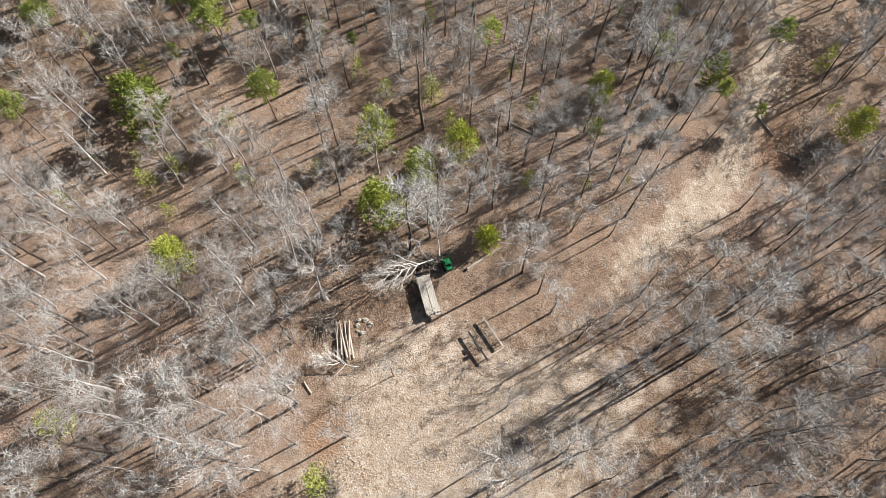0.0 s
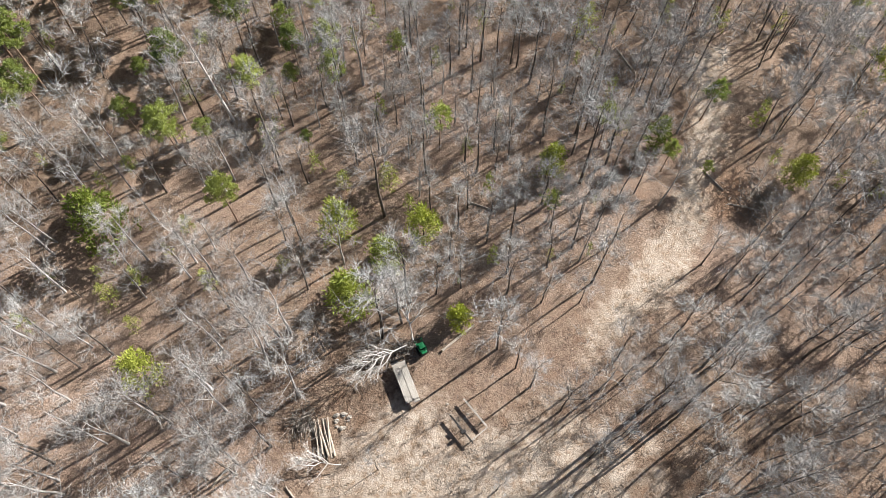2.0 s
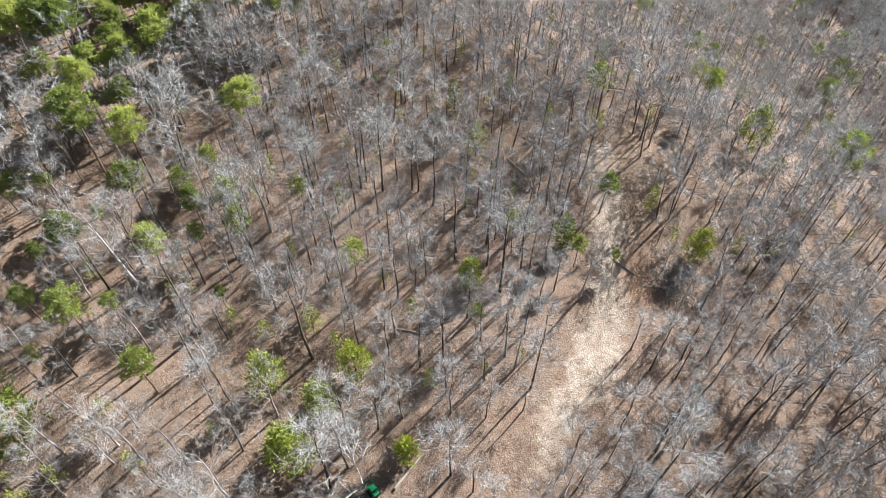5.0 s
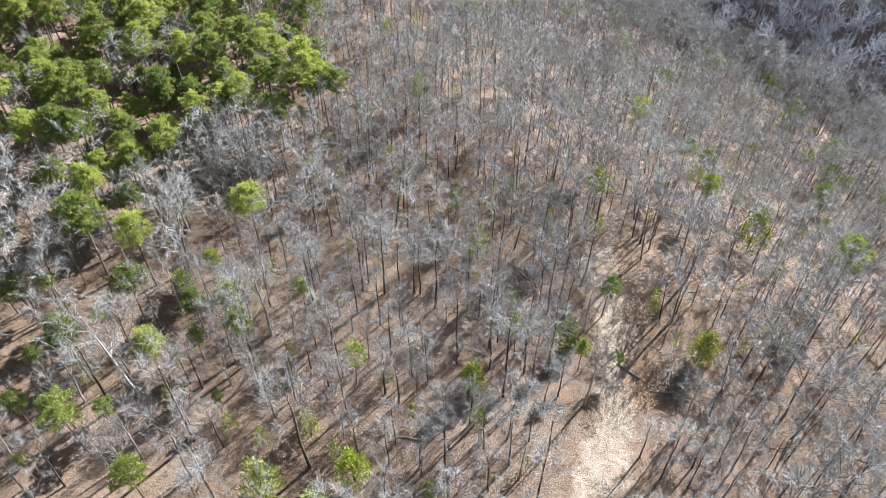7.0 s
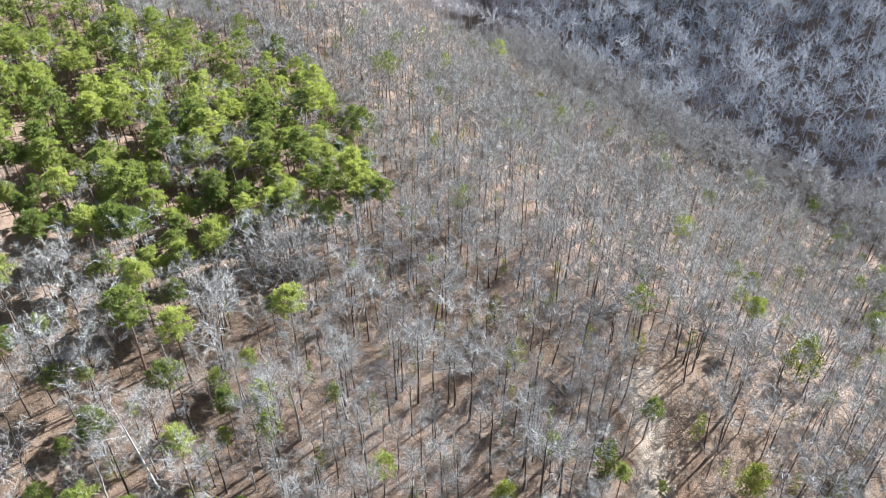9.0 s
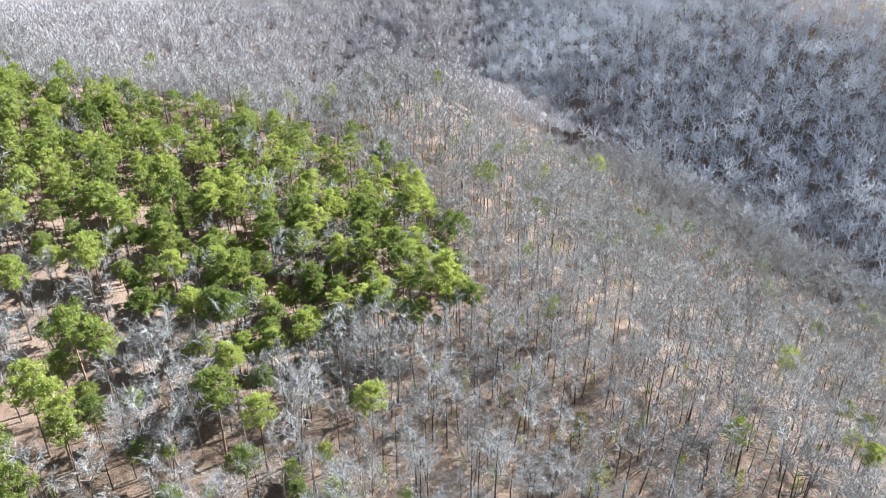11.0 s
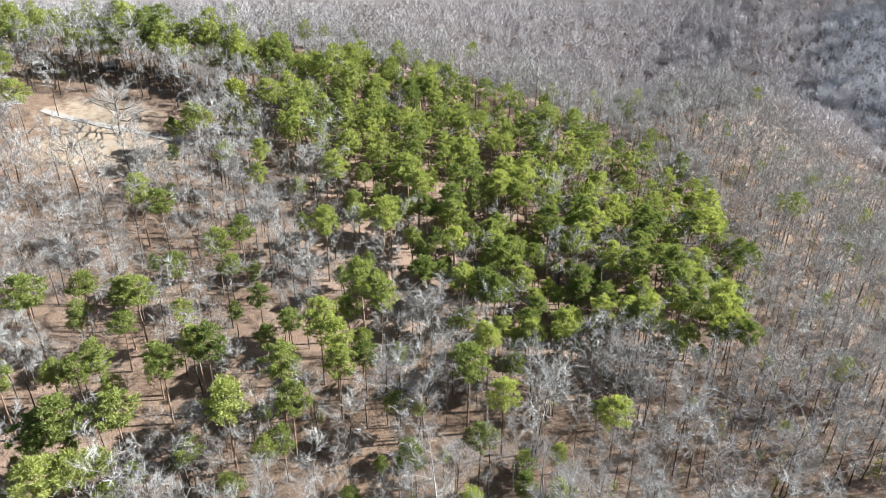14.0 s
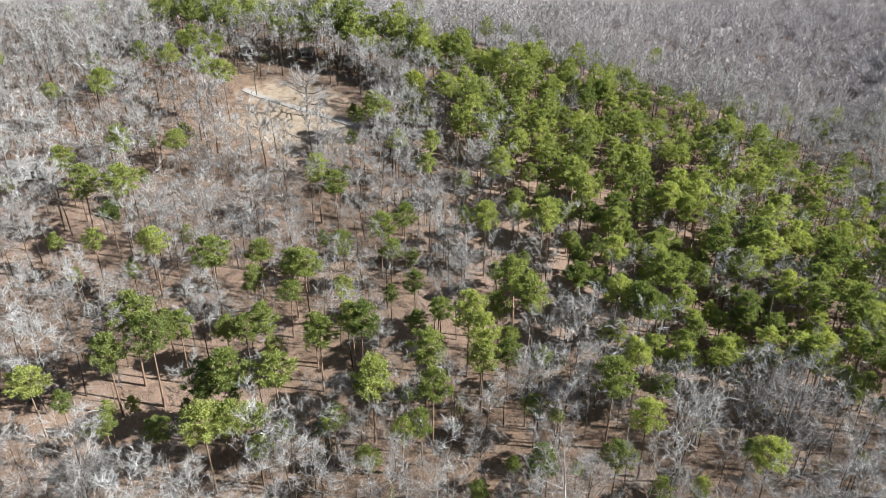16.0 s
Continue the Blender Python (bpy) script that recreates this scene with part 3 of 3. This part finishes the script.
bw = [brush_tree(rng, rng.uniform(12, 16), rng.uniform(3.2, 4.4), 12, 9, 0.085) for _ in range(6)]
merged("valley_wood", bw, spots(rng, 0, 640, -40, 760, 4.5, bank_density), BLUE_HAZE, rng, "grey leafless wood on the steep shaded valley side", "bare wood")
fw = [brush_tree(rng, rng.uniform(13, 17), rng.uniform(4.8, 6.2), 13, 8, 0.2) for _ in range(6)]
merged("distant_wood", fw, spots(rng, -1050, 260, 100, 1080, 6.4, far_density), MAUVE_HAZE, rng, "grey-brown leafless wood on the distant sunlit slope", "bare wood")
sw = [brush_tree(rng, 4, 1.5, 6, 6, 0.022) for _ in range(5)]
merged("saplings", sw, spots(rng, -200, 130, -4, 230, 4.6, lambda x, y: 0.6 * wood_density(x, y)), TWIGS, rng, "thin leafless saplings in the undergrowth", "saplings")


def undergrowth():
    """Low leafless shrubs and briars between the trees."""
    tufts = []
    for _ in range(6):
        t = Shape()
        for i in range(11):
            a, tilt = rng.uniform(0, 6.28), rng.uniform(0.3, 1.25)
            d = np.array([math.cos(a) * math.sin(tilt), math.sin(a) * math.sin(tilt), math.cos(tilt)])
            b = rng.normal(0, 0.3, 3) * (1, 1, 0)
            t.tube([b, b + d * rng.uniform(0.6, 1.7)], [0.02], 3)
        tufts.append(t.arrays())
    keep = lambda x, y: 0.85 * (wood_density(x, y) > 0) * np.clip(0.25 + 0.8 * np.sin(x * 0.11 + 2 * np.sin(y * 0.07)) * np.sin(y * 0.13), 0.08, 1)
    merged("undergrowth", tufts, spots(rng, -110, 120, -5, 130, 2.1, keep), BARK, rng, "low dark leafless shrubs and briars on the forest floor", "undergrowth")


undergrowth()


# ---- things ----
def box(bm, size, at, turn=(0, 0, 0), bevel=0.0):
    m = pose(*at, *turn) @ Matrix.Diagonal((*size, 1))
    made = bmesh.ops.create_cube(bm, size=1, matrix=m)["verts"]
    if bevel:
        edges = list({e for v in made for e in v.link_edges})
        bmesh.ops.bevel(bm, geom=edges, offset=bevel, segments=2, affect="EDGES", profile=0.6)
    return bm


def rod(bm, a, b, r, r2=None, sides=8):
    a, b = Vector(a), Vector(b)
    m = Matrix.Translation((a + b) / 2) @ (b - a).to_track_quat("Z", "Y").to_matrix().to_4x4()
    bmesh.ops.create_cone(bm, segments=sides, radius1=r, radius2=r if r2 is None else r2, depth=(b - a).length, cap_ends=True, matrix=m)
    return bm


def start():
    return bmesh.new()


STEEL = worn("dark_steel", (0.03, 0.03, 0.032), (0.10, 0.09, 0.08), 3, 0.55, 0.6)
RUBBER = worn("rubber", (0.012, 0.012, 0.012), (0.04, 0.037, 0.033), 5, 0.85)
PLANK = worn("weathered_plank", (0.36, 0.33, 0.29), (0.58, 0.54, 0.48), 4, 0.9, 0, (6, 0.6, 6))
GREEN = worn("green_paint", (0.008, 0.10, 0.035), (0.015, 0.21, 0.08), 2, 0.4)
GLASS = worn("dark_glass", (0.01, 0.012, 0.014), (0.02, 0.022, 0.025), 2, 0.08)
LOGBARK = worn("log_bark", (0.30, 0.25, 0.20), (0.58, 0.52, 0.44), 3, 0.95, 0, (6, 6, 0.7), 0.05)
CUT = worn("cut_wood", (0.50, 0.38, 0.22), (0.66, 0.54, 0.36), 6, 0.9)
STONE = worn("pale_stone", (0.30, 0.27, 0.23), (0.52, 0.48, 0.42), 3, 0.95, 0, None, 0.08)
DIRT = worn("turned_soil", (0.27, 0.18, 0.12), (0.42, 0.31, 0.22), 2.2, 0.98, 0, None, 0.15)
GRAVEL = worn("white_gravel", (0.33, 0.31, 0.28), (0.46, 0.43, 0.39), 2.0, 0.95)
SIDING = worn("white_siding", (0.5, 0.49, 0.47), (0.66, 0.65, 0.63), 1.0, 0.7, 0, (0.3, 0.3, 8))
ROOF = worn("grey_roof", (0.32, 0.30, 0.285), (0.44, 0.42, 0.40), 1.5, 0.85)
RED = worn("red_paint", (0.35, 0.06, 0.05), (0.55, 0.16, 0.13), 4, 0.5)
BRUSH = worn("grey_brush", (0.16, 0.14, 0.12), (0.34, 0.31, 0.28), 3, 0.95)


def flatbed_trailer(x, y, turn):
    t = tagged(new("flatbed_trailer"), "flatbed trailer with weathered grey plank deck and dark steel frame", "trailer")
    t.matrix_basis = pose(x, y, ground_z(x, y), 0, 0, turn)
    bm = start()
    for s in (-0.55, 0.55):
        box(bm, (0.14, 7.0, 0.22), (s, 0, 0.82), bevel=0.02)
    for k in range(8):
        box(bm, (2.3, 0.10, 0.12), (0, -3.2 + k * 0.91, 0.90))
    part("frame", bm, STEEL, t)
    plank = None
    for i in range(9):
        if plank is None:
            plank = part("plank", box(start(), (0.235, 6.9, 0.06), (0, 0, 0), bevel=0.012), PLANK, t)
            ob = plank
        else:
            ob = new("plank", plank.data)
            ob.parent = t
        ob.location = (-1.0 + i * 0.25, 0.06 * math.sin(i * 2.7) - (0.35 if i > 4 else 0), 1.0 + 0.006 * (i % 2))
    for row, length, height in ((-0.55, 6.3, 0.34), (0.58, 5.2, 0.26)):
        stack = tagged(new("lumber_stack"), "stack of pale sawn boards strapped on a flatbed trailer", "lumber")
        stack.matrix_basis = t.matrix_basis @ pose(row, -0.3 if row < 0 else -0.75, 1.036)
        for k in range(3):
            for j in range(4):
                part("board", box(start(), (0.24, length - 0.15 * ((j + k) % 3), height / 3 - 0.008), (-0.39 + j * 0.26, 0.07 * math.sin(j * 3 + k), height / 6 + k * height / 3), bevel=0.01), PLANK, stack)
    for s in (-1.0, 1.0):
        for k in (-1.6, -0.75):
            w = part("wheel", rod(start(), (s - 0.13, k, 0.41), (s + 0.13, k, 0.41), 0.41, sides=20), RUBBER, t)
            part("rim", rod(start(), (s - 0.14, k, 0.41), (s + 0.14, k, 0.41), 0.2, sides=12), STEEL, w)
        part("tail_light", box(start(), (0.2, 0.06, 0.12), (s * 0.9, -3.53, 0.84), bevel=0.01), RED, t)
    bm = start()
    rod(bm, (-0.5, 3.5, 0.8), (0, 4.6, 0.75), 0.07)
    rod(bm, (0.5, 3.5, 0.8), (0, 4.6, 0.75), 0.07)
    box(bm, (0.2, 0.3, 0.75), (0, 4.6, 0.375))
    part("drawbar", bm, STEEL, t)
    bm = start()
    box(bm, (2.2, 0.08, 0.9), (0, 3.45, 1.45), bevel=0.02)
    part("headboard", bm, STEEL, t)


def skid_loader(x, y, turn):
    t = tagged(new("tracked_loader"), "small green compact tracked loader with black grapple beside the trailer", "loader")
    t.matrix_basis = pose(x, y, ground_z(x, y), 0, 0, turn) @ Matrix.Scale(0.85, 4)
    part("body", box(box(start(), (1.2, 2.3, 0.75), (0, 0, 0.85), bevel=0.1), (1.1, 0.75, 0.5), (0, -0.95, 1.4), bevel=0.1), GREEN, t)
    cab = part("cab", box(start(), (0.9, 1.0, 0.1), (0, 0.1, 1.2)), GREEN, t)
    part("roof", box(start(), (1.0, 1.15, 0.12), (0, 0.1, 2.15), bevel=0.05), GREEN, cab)
    part("glass", box(start(), (0.92, 1.05, 0.85), (0, 0.1, 1.66), bevel=0.05), GLASS, cab)
    for s in (-1, 1):
        track = part("track", box(start(), (0.36, 2.2, 0.62), (s * 0.8, 0.0, 0.33), bevel=0.22), RUBBER, t)
        for k in range(4):
            part("roller", rod(start(), (s * 0.99, -0.7 + k * 0.47, 0.3), (s * 1.01, -0.7 + k * 0.47, 0.3), 0.17), STEEL, track)
        bm = start()
        box(bm, (0.14, 2.7, 0.2), (s * 0.66, 0.5, 1.55), (-16, 0, 0), 0.03)
        box(bm, (0.14, 0.2, 0.8), (s * 0.66, 1.75, 0.85), (12, 0, 0), 0.03)
        part("lift_arm", bm, GREEN, t)
    g = part("grapple", box(start(), (1.8, 0.1, 0.6), (0, 2.05, 0.55), bevel=0.03), STEEL, t)
    for k in range(6):
        bm = start()
        box(bm, (0.07, 0.85, 0.09), (-0.8 + k * 0.32, 2.45, 0.28), (-8, 0, 0))
        part("tine", bm, STEEL, g)
    for s in (-0.5, 0.5):
        part("clamp", box(box(start(), (0.1, 0.8, 0.12), (s, 2.4, 1.0), (-25, 0, 0)), (0.1, 0.12, 0.4), (s, 2.75, 0.72)), STEEL, g)


def log(x, y, z, turn, length, r, seed, label, roll=0.0):
    rnd = random.Random(seed)
    bm = start()
    sides, rows = 10, 7
    rings = []
    for i in range(rows):
        k = i / (rows - 1)
        cx, cz = 0.06 * math.sin(3 * k + seed), 0.03 * math.sin(5 * k + seed)
        rr = r * (1.12 - 0.3 * k)
        rings.append([bm.verts.new((cx + rr * (1 + rnd.uniform(-0.07, 0.07)) * math.cos(a * 6.283 / sides), (k - 0.5) * length, cz + rr * math.sin(a * 6.283 / sides))) for a in range(sides)])
    for p, q in zip(rings, rings[1:]):
        for a in range(sides):
            bm.faces.new((p[a], p[(a + 1) % sides], q[(a + 1) % sides], q[a]))
    t = part("log", bm, LOGBARK)
    t.matrix_basis = pose(x, y, z, roll, 0, turn)
    tagged(t, label, "log", "felled logs")
    for k, rr in ((-0.5, 1.12), (0.5, 0.82)):
        part("cut_end", rod(start(), (0.06 * math.sin(3 * (k + 0.5) + seed), k * length - 0.01, 0.03 * math.sin(5 * (k + 0.5) + seed)), (0.06 * math.sin(3 * (k + 0.5) + seed), k * length + 0.012, 0.03 * math.sin(5 * (k + 0.5) + seed)), r * rr * 0.97, sides=10), CUT, t)
    return t


flatbed_trailer(-2.4, 32.0, 15.5)
skid_loader(0.7, 37.0, 20)
for i in range(11):
    row = i if i < 6 else i - 5.5
    log(-16.5 + row * 0.46 + 0.1 * math.sin(i * 5), 24.7 + 0.55 * math.sin(i * 2.1), ground_z(-15, 24.7) + (0.16 if i < 6 else 0.47), 9 + 5.5 * math.sin(i * 1.7), 6.2 - 0.8 * (i % 3), 0.1 + 0.035 * (i % 3), i, "long pale debarked log in a log pile")
log(6.7, 38.3, ground_z(6.7, 38.3) + 0.24, -57, 6.8, 0.2, 21, "pale felled log lying by the green loader")
for i, (x, y, turn, length) in enumerate([(-24, 19, 60, 3.2), (-20.5, 17.6, 35, 2.2), (56, 63, 30, 5), (60, 57, 70, 6), (-32, 96, 50, 6), (-58, 104, 80, 5), (-12, 101, 65, 7), (38, 108, -30, 7), (46, 92, 20, 6), (-75, 70, 85, 5), (14, 62, 60, 5), (-30, 22, -40, 6)]):
    log(x, y, ground_z(x, y) + 0.13, turn, length, 0.15, 40 + i, "weathered fallen log on the leaf litter")


def beam_frame():
    t = tagged(new("sawmill_frame"), "low open frame of dark steel rails with wooden cross beams", "sawmill")
    t.matrix_basis = pose(6.7, 24.6, ground_z(6.7, 24.6), 0, 0, 33)
    for s in (-1.6, 1.6):
        r = part("rail", box(box(start(), (0.16, 5.4, 0.2), (s, 0 if s < 0 else 0.6, 0.95), bevel=0.02), (0.26, 5.2, 0.05), (s, 0 if s < 0 else 0.6, 1.07)), PLANK if s > 0 else STEEL, t)
        for k in (-2.2, 0, 2.2):
            part("post", box(start(), (0.12, 0.12, 0.86), (s, k + (0 if s < 0 else 0.6), 0.43), bevel=0.01), STEEL, r)
    part("cross_beam", box(start(), (3.2, 0.16, 0.16), (0, -2.3, 0.98), bevel=0.02), PLANK, t)
    part("saw_head", box(box(start(), (0.8, 0.5, 0.5), (-1.7, -0.6, 1.3), bevel=0.06), (0.25, 0.9, 0.25), (-1.75, 0.3, 1.2), bevel=0.04), STEEL, t)


beam_frame()


def lump(bm, at, size, seed, mat_noise=0.3):
    made = bmesh.ops.create_icosphere(bm, subdivisions=2, radius=1.0)["verts"]
    for v in made:
        k = 1 + mat_noise * noise.noise(v.co * 1.7 + Vector((seed, seed * 2.3, 0)))
        v.co = Vector(at) + Vector((v.co.x * size[0], v.co.y * size[1], v.co.z * size[2])) * k


rnd = random.Random(4)
for i in range(11):
    a = i * 6.283 / 13 + rnd.uniform(-0.2, 0.2)
    x, y, s = -12.4 + rnd.uniform(0.9, 1.5) * math.cos(a), 27.2 + rnd.uniform(0.8, 1.3) * math.sin(a), rnd.uniform(0.16, 0.42)
    bm = start()
    lump(bm, (0, 0, s * 0.3), (s * 1.2, s * 0.8, s * 0.6), i, 0.8)
    ob = part("stone", bm, STONE)
    ob.location = (x, y, ground_z(x, y))
    tagged(ob, "pale rough stone in a ring beside the log pile", "stone", "ring of stones")
for i in range(70):
    x, y, s = rnd.gauss(-15.5, 3.2), rnd.gauss(6.5, 3.5), rnd.uniform(0.08, 0.24)
    if i > 62:
        x, y = rnd.gauss(8.5, 2.2), rnd.gauss(27.2, 1.6)
    bm = start()
    lump(bm, (0, 0, s * 0.2), (s, s * 0.7, s * 0.5), i, 0.7)
    ob = part("rock", bm, STONE)
    ob.location = (x, y, ground_z(x, y))
    tagged(ob, "small pale rock on bare soil", "rock", "scattered rocks")
def dug_soil(name, x, y, rx, ry, count, seed):
    """A patch of freshly dug clods."""
    r = random.Random(seed)
    bm = start()
    for i in range(count):
        px, py, s = r.gauss(0, rx), r.gauss(0, ry), r.uniform(0.05, 0.2)
        made = bmesh.ops.create_icosphere(bm, subdivisions=1, radius=s)["verts"]
        for v in made:
            v.co = Vector((px, py, float(ground_z(x + px, y + py) - ground_z(x, y)) + 0.02)) + Vector((v.co.x * 1.3, v.co.y, v.co.z * 0.4)) * (1 + 0.4 * noise.noise(v.co * 9 + Vector((i, 0, 0))))
    ob = part(name, bm, DIRT)
    ob.location = (x, y, ground_z(x, y))
    tagged(ob, "patch of freshly dug reddish-brown clods", "dug soil", kind="stuff")


dug_soil("dug_soil", -17.5, 11.0, 1.9, 2.4, 260, 3)
dug_soil("dug_soil", -15.5, 5.5, 2.6, 1.3, 140, 5)
dug_soil("dug_soil", 57.0, 61.0, 1.0, 2.2, 120, 8)


def brush_pile(x, y, rx, ry, h, count, mat, label):
    s = Shape()
    g = np.random.default_rng(int(abs(x) * 10))
    for _ in range(count):
        c = np.array([g.normal(0, rx * 0.45), g.normal(0, ry * 0.45), g.uniform(0.05, h)])
        d = unit(g.normal(0, 1, 3) * (1, 1, 0.35))
        l = g.uniform(0.8, 2.6)
        s.tube([c - d * l * 0.5, c + d * l * 0.5 + (0, 0, 0.1)], [g.uniform(0.03, 0.09)], 3)
    v, t = s.arrays()
    v[:, 2] = np.maximum(v[:, 2], 0.0)
    ob = new("brush_pile", mesh_of("brush_pile", v, t, mat))
    ob.location = (x, y, ground_z(x, y))
    tagged(ob, label, "brush pile", "brush piles", "stuff")


brush_pile(62, 57, 4.5, 6, 2.6, 420, BRUSH, "large dark heap of cut branches beside the dirt road")
brush_pile(-18.5, 27.5, 2.6, 3.0, 1.4, 220, BRUSH, "tangled heap of grey branches behind the log pile")
brush_pile(-16.8, 3.2, 2.2, 2.6, 1.2, 160, BRUSH, "tangled heap of grey branches by the dug soil")
brush_pile(-6.5, 36.5, 3.2, 2.2, 1.6, 260, BRUSH, "heap of felled branches beside the trailer")
brush_pile(-2.0, 37.6, 2.2, 1.3, 1.3, 150, BRUSH, "dark tangle of cut branches between the trailer and the loader")
brush_pile(11.5, 9.5, 1.2, 1.0, 0.8, 60, BRUSH, "small heap of dark branches on bare soil")


def drive():
    """The gravel drive, laid over the ground."""
    verts, faces = [], []
    pts = []
    for (ax, ay), (bx, by) in zip(DRIVE, DRIVE[1:]):
        n = max(2, int(math.hypot(bx - ax, by - ay) / 3))
        pts += [(ax + (bx - ax) * k / n, ay + (by - ay) * k / n) for k in range(n)]
    for i, (x, y) in enumerate(pts[:-1]):
        dx, dy = pts[i + 1][0] - x, pts[i + 1][1] - y
        l = math.hypot(dx, dy)
        w = 1.0 + 0.2 * math.sin(i * 1.3)
        for s, drop in ((-1.25, -0.4), (-1, 0.22), (0, 0.3), (1, 0.22), (1.25, -0.4)):
            px, py = x - dy / l * w * s, y + dx / l * w * s
            verts.append((px, py, float(ground_z(px, py)) + drop))
    for i in range(len(verts) // 5 - 1):
        faces += [(i * 5 + j, i * 5 + j + 1, i * 5 + j + 6, i * 5 + j + 5) for j in range(4)]
    me = bpy.data.meshes.new("driveway")
    me.from_pydata(verts, [], faces)
    me.materials.append(GRAVEL)
    tagged(new("driveway", me), "pale gravel driveway through a dry lawn", "driveway", kind="structure")


drive()


def house(x, y, turn, w, d, h, rise, label):
    t = tagged(new("house"), label, "house", "houses on the hill")
    t.matrix_basis = pose(x, y, ground_z(x, y) - 0.2, 0, 0, turn)
    bm = start()
    box(bm, (w, d, h), (0, 0, h / 2))
    top = [bm.verts.new(c) for c in ((-w / 2, -d / 2, h), (-w / 2, d / 2, h), (-w / 2, 0, h + rise), (w / 2, -d / 2, h), (w / 2, d / 2, h), (w / 2, 0, h + rise))]
    bm.faces.new(top[:3])
    bm.faces.new(top[3:])
    part("wall", bm, SIDING, t)
    pitch = math.degrees(math.atan2(rise, d / 2))
    for s in (-1, 1):
        part("roof_slope", box(start(), (w + 0.9, d / 2 / math.cos(radians(pitch)) + 0.5, 0.14), (0, s * (d / 4 + 0.12), h + rise / 2 + 0.02), (-s * pitch, 0, 0)), ROOF, t)
    for k in range(3):
        win = part("window", box(start(), (1.0, 0.08, 1.2), (-w * 0.32 + k * w * 0.32, -d / 2 - 0.03, h * 0.55)), GLASS, t)
        part("window_frame", box(box(box(start(), (1.2, 0.1, 0.1), (-w * 0.32 + k * w * 0.32, -d / 2 - 0.06, h * 0.55 + 0.65)), (1.2, 0.1, 0.1), (-w * 0.32 + k * w * 0.32, -d / 2 - 0.06, h * 0.55 - 0.65)), (0.07, 0.1, 1.2), (-w * 0.32 + k * w * 0.32, -d / 2 - 0.06, h * 0.55)), SIDING, win)
    part("door", box(start(), (0.95, 0.08, 2.05), (w * 0.16, -d / 2 - 0.03, 1.15)), STEEL, t)


house(-194, 90, 60, 9, 6.5, 3.0, 1.9, "white house with pale grey roof among bare trees")
house(-200, 178, 50, 4.5, 3.5, 2.4, 1.0, "small white house beyond the lawn")
house(-184, 191, 40, 4, 3, 2.2, 0.9, "small white shed under bare trees")

# the open-grown oak on the lawn
oak_wood, oak_crown = bare_tree(np.random.default_rng(11), 12.5, 9.0, 18, 8, 8, 0.2, 0.055, 0.03, 0.34, True, 20, 2.6)
oak = thing("oak_tree", [("trunk", mesh_of("trunk", *oak_wood, BARK)), ("crown", mesh_of("crown", *oak_crown, TWIGS))], "broad leafless oak with dark trunk standing on a dry lawn", "oak tree", "")
oak.matrix_basis = pose(-156, 160, ground_z(-156, 160))


# felled trees beside the loader
def felled(x, y, turn, tilt, size, seed, label):
    g = np.random.default_rng(seed)
    wood, crown = bare_tree(g, 11, 5.6, 14, 7, 9, 0.13, 0.05, 0.024, 0.25, True, -14)
    t = thing("felled_tree", [("trunk", mesh_of("trunk", *wood, FELLED)), ("crown", mesh_of("crown", *crown, FELLED))], label, "felled tree", "felled trees")
    t.matrix_basis = pose(x, y, ground_z(x, y) + 1.2, 0, 0, turn) @ pose(0, 0, 0, tilt, 0, 0) @ Matrix.Scale(size, 4)


felled(-0.6, 38.6, 8, -58, 0.85, 31, "pale felled treetop with fanned branches beside the loader")
felled(-1.8, 37.6, 118, -68, 0.85, 32, "pale felled tree lying with its crown against the trailer")
felled(-13.0, 20.5, 80, -80, 0.55, 33, "pale felled tree lying below the log pile")
wood, crown = round_evergreen(np.random.default_rng(9), 5.2, 2.1, 60, 26, 0.2)
top = thing("fallen_pine", [("trunk", mesh_of("trunk", *wood, PINE_BARK)), ("crown", mesh_of("crown", *crown, FRESH))], "bright yellow-green felled pine top beside a pale log", "fallen pine", "")
top.matrix_basis = pose(7.1, 41.0, ground_z(7.1, 41.0))


def litter():
    """Sticks and clods strewn over the nearer ground."""
    g = np.random.default_rng(15)
    s = Shape()
    n = 9000
    xs, ys = g.uniform(-75, 85, n), g.uniform(-4, 110, n)
    ok = (bare_soil(xs, ys) < 0.5) | (g.uniform(0, 1, n) < 0.25)
    xs, ys = xs[ok], ys[ok]
    n, zs = len(xs), ground_z(xs, ys)
    for x, y, z in zip(xs, ys, zs):
        a, l = g.uniform(0, 3.14), g.uniform(0.3, 1.5)
        d = np.array([math.cos(a), math.sin(a), 0.04])
        c = np.array([x, y, z + 0.05])
        s.tube([c - d * l * 0.5, c + d * l * 0.5], [g.uniform(0.01, 0.035)], 3)
    v, t = s.arrays()
    tone = np.repeat(g.uniform(0, 1, n), 4)
    tagged(new("fallen_sticks", mesh_of("fallen_sticks", v, t, BRUSH, tone)), "grey fallen sticks strewn on the leaf litter", "sticks", kind="stuff")


litter()
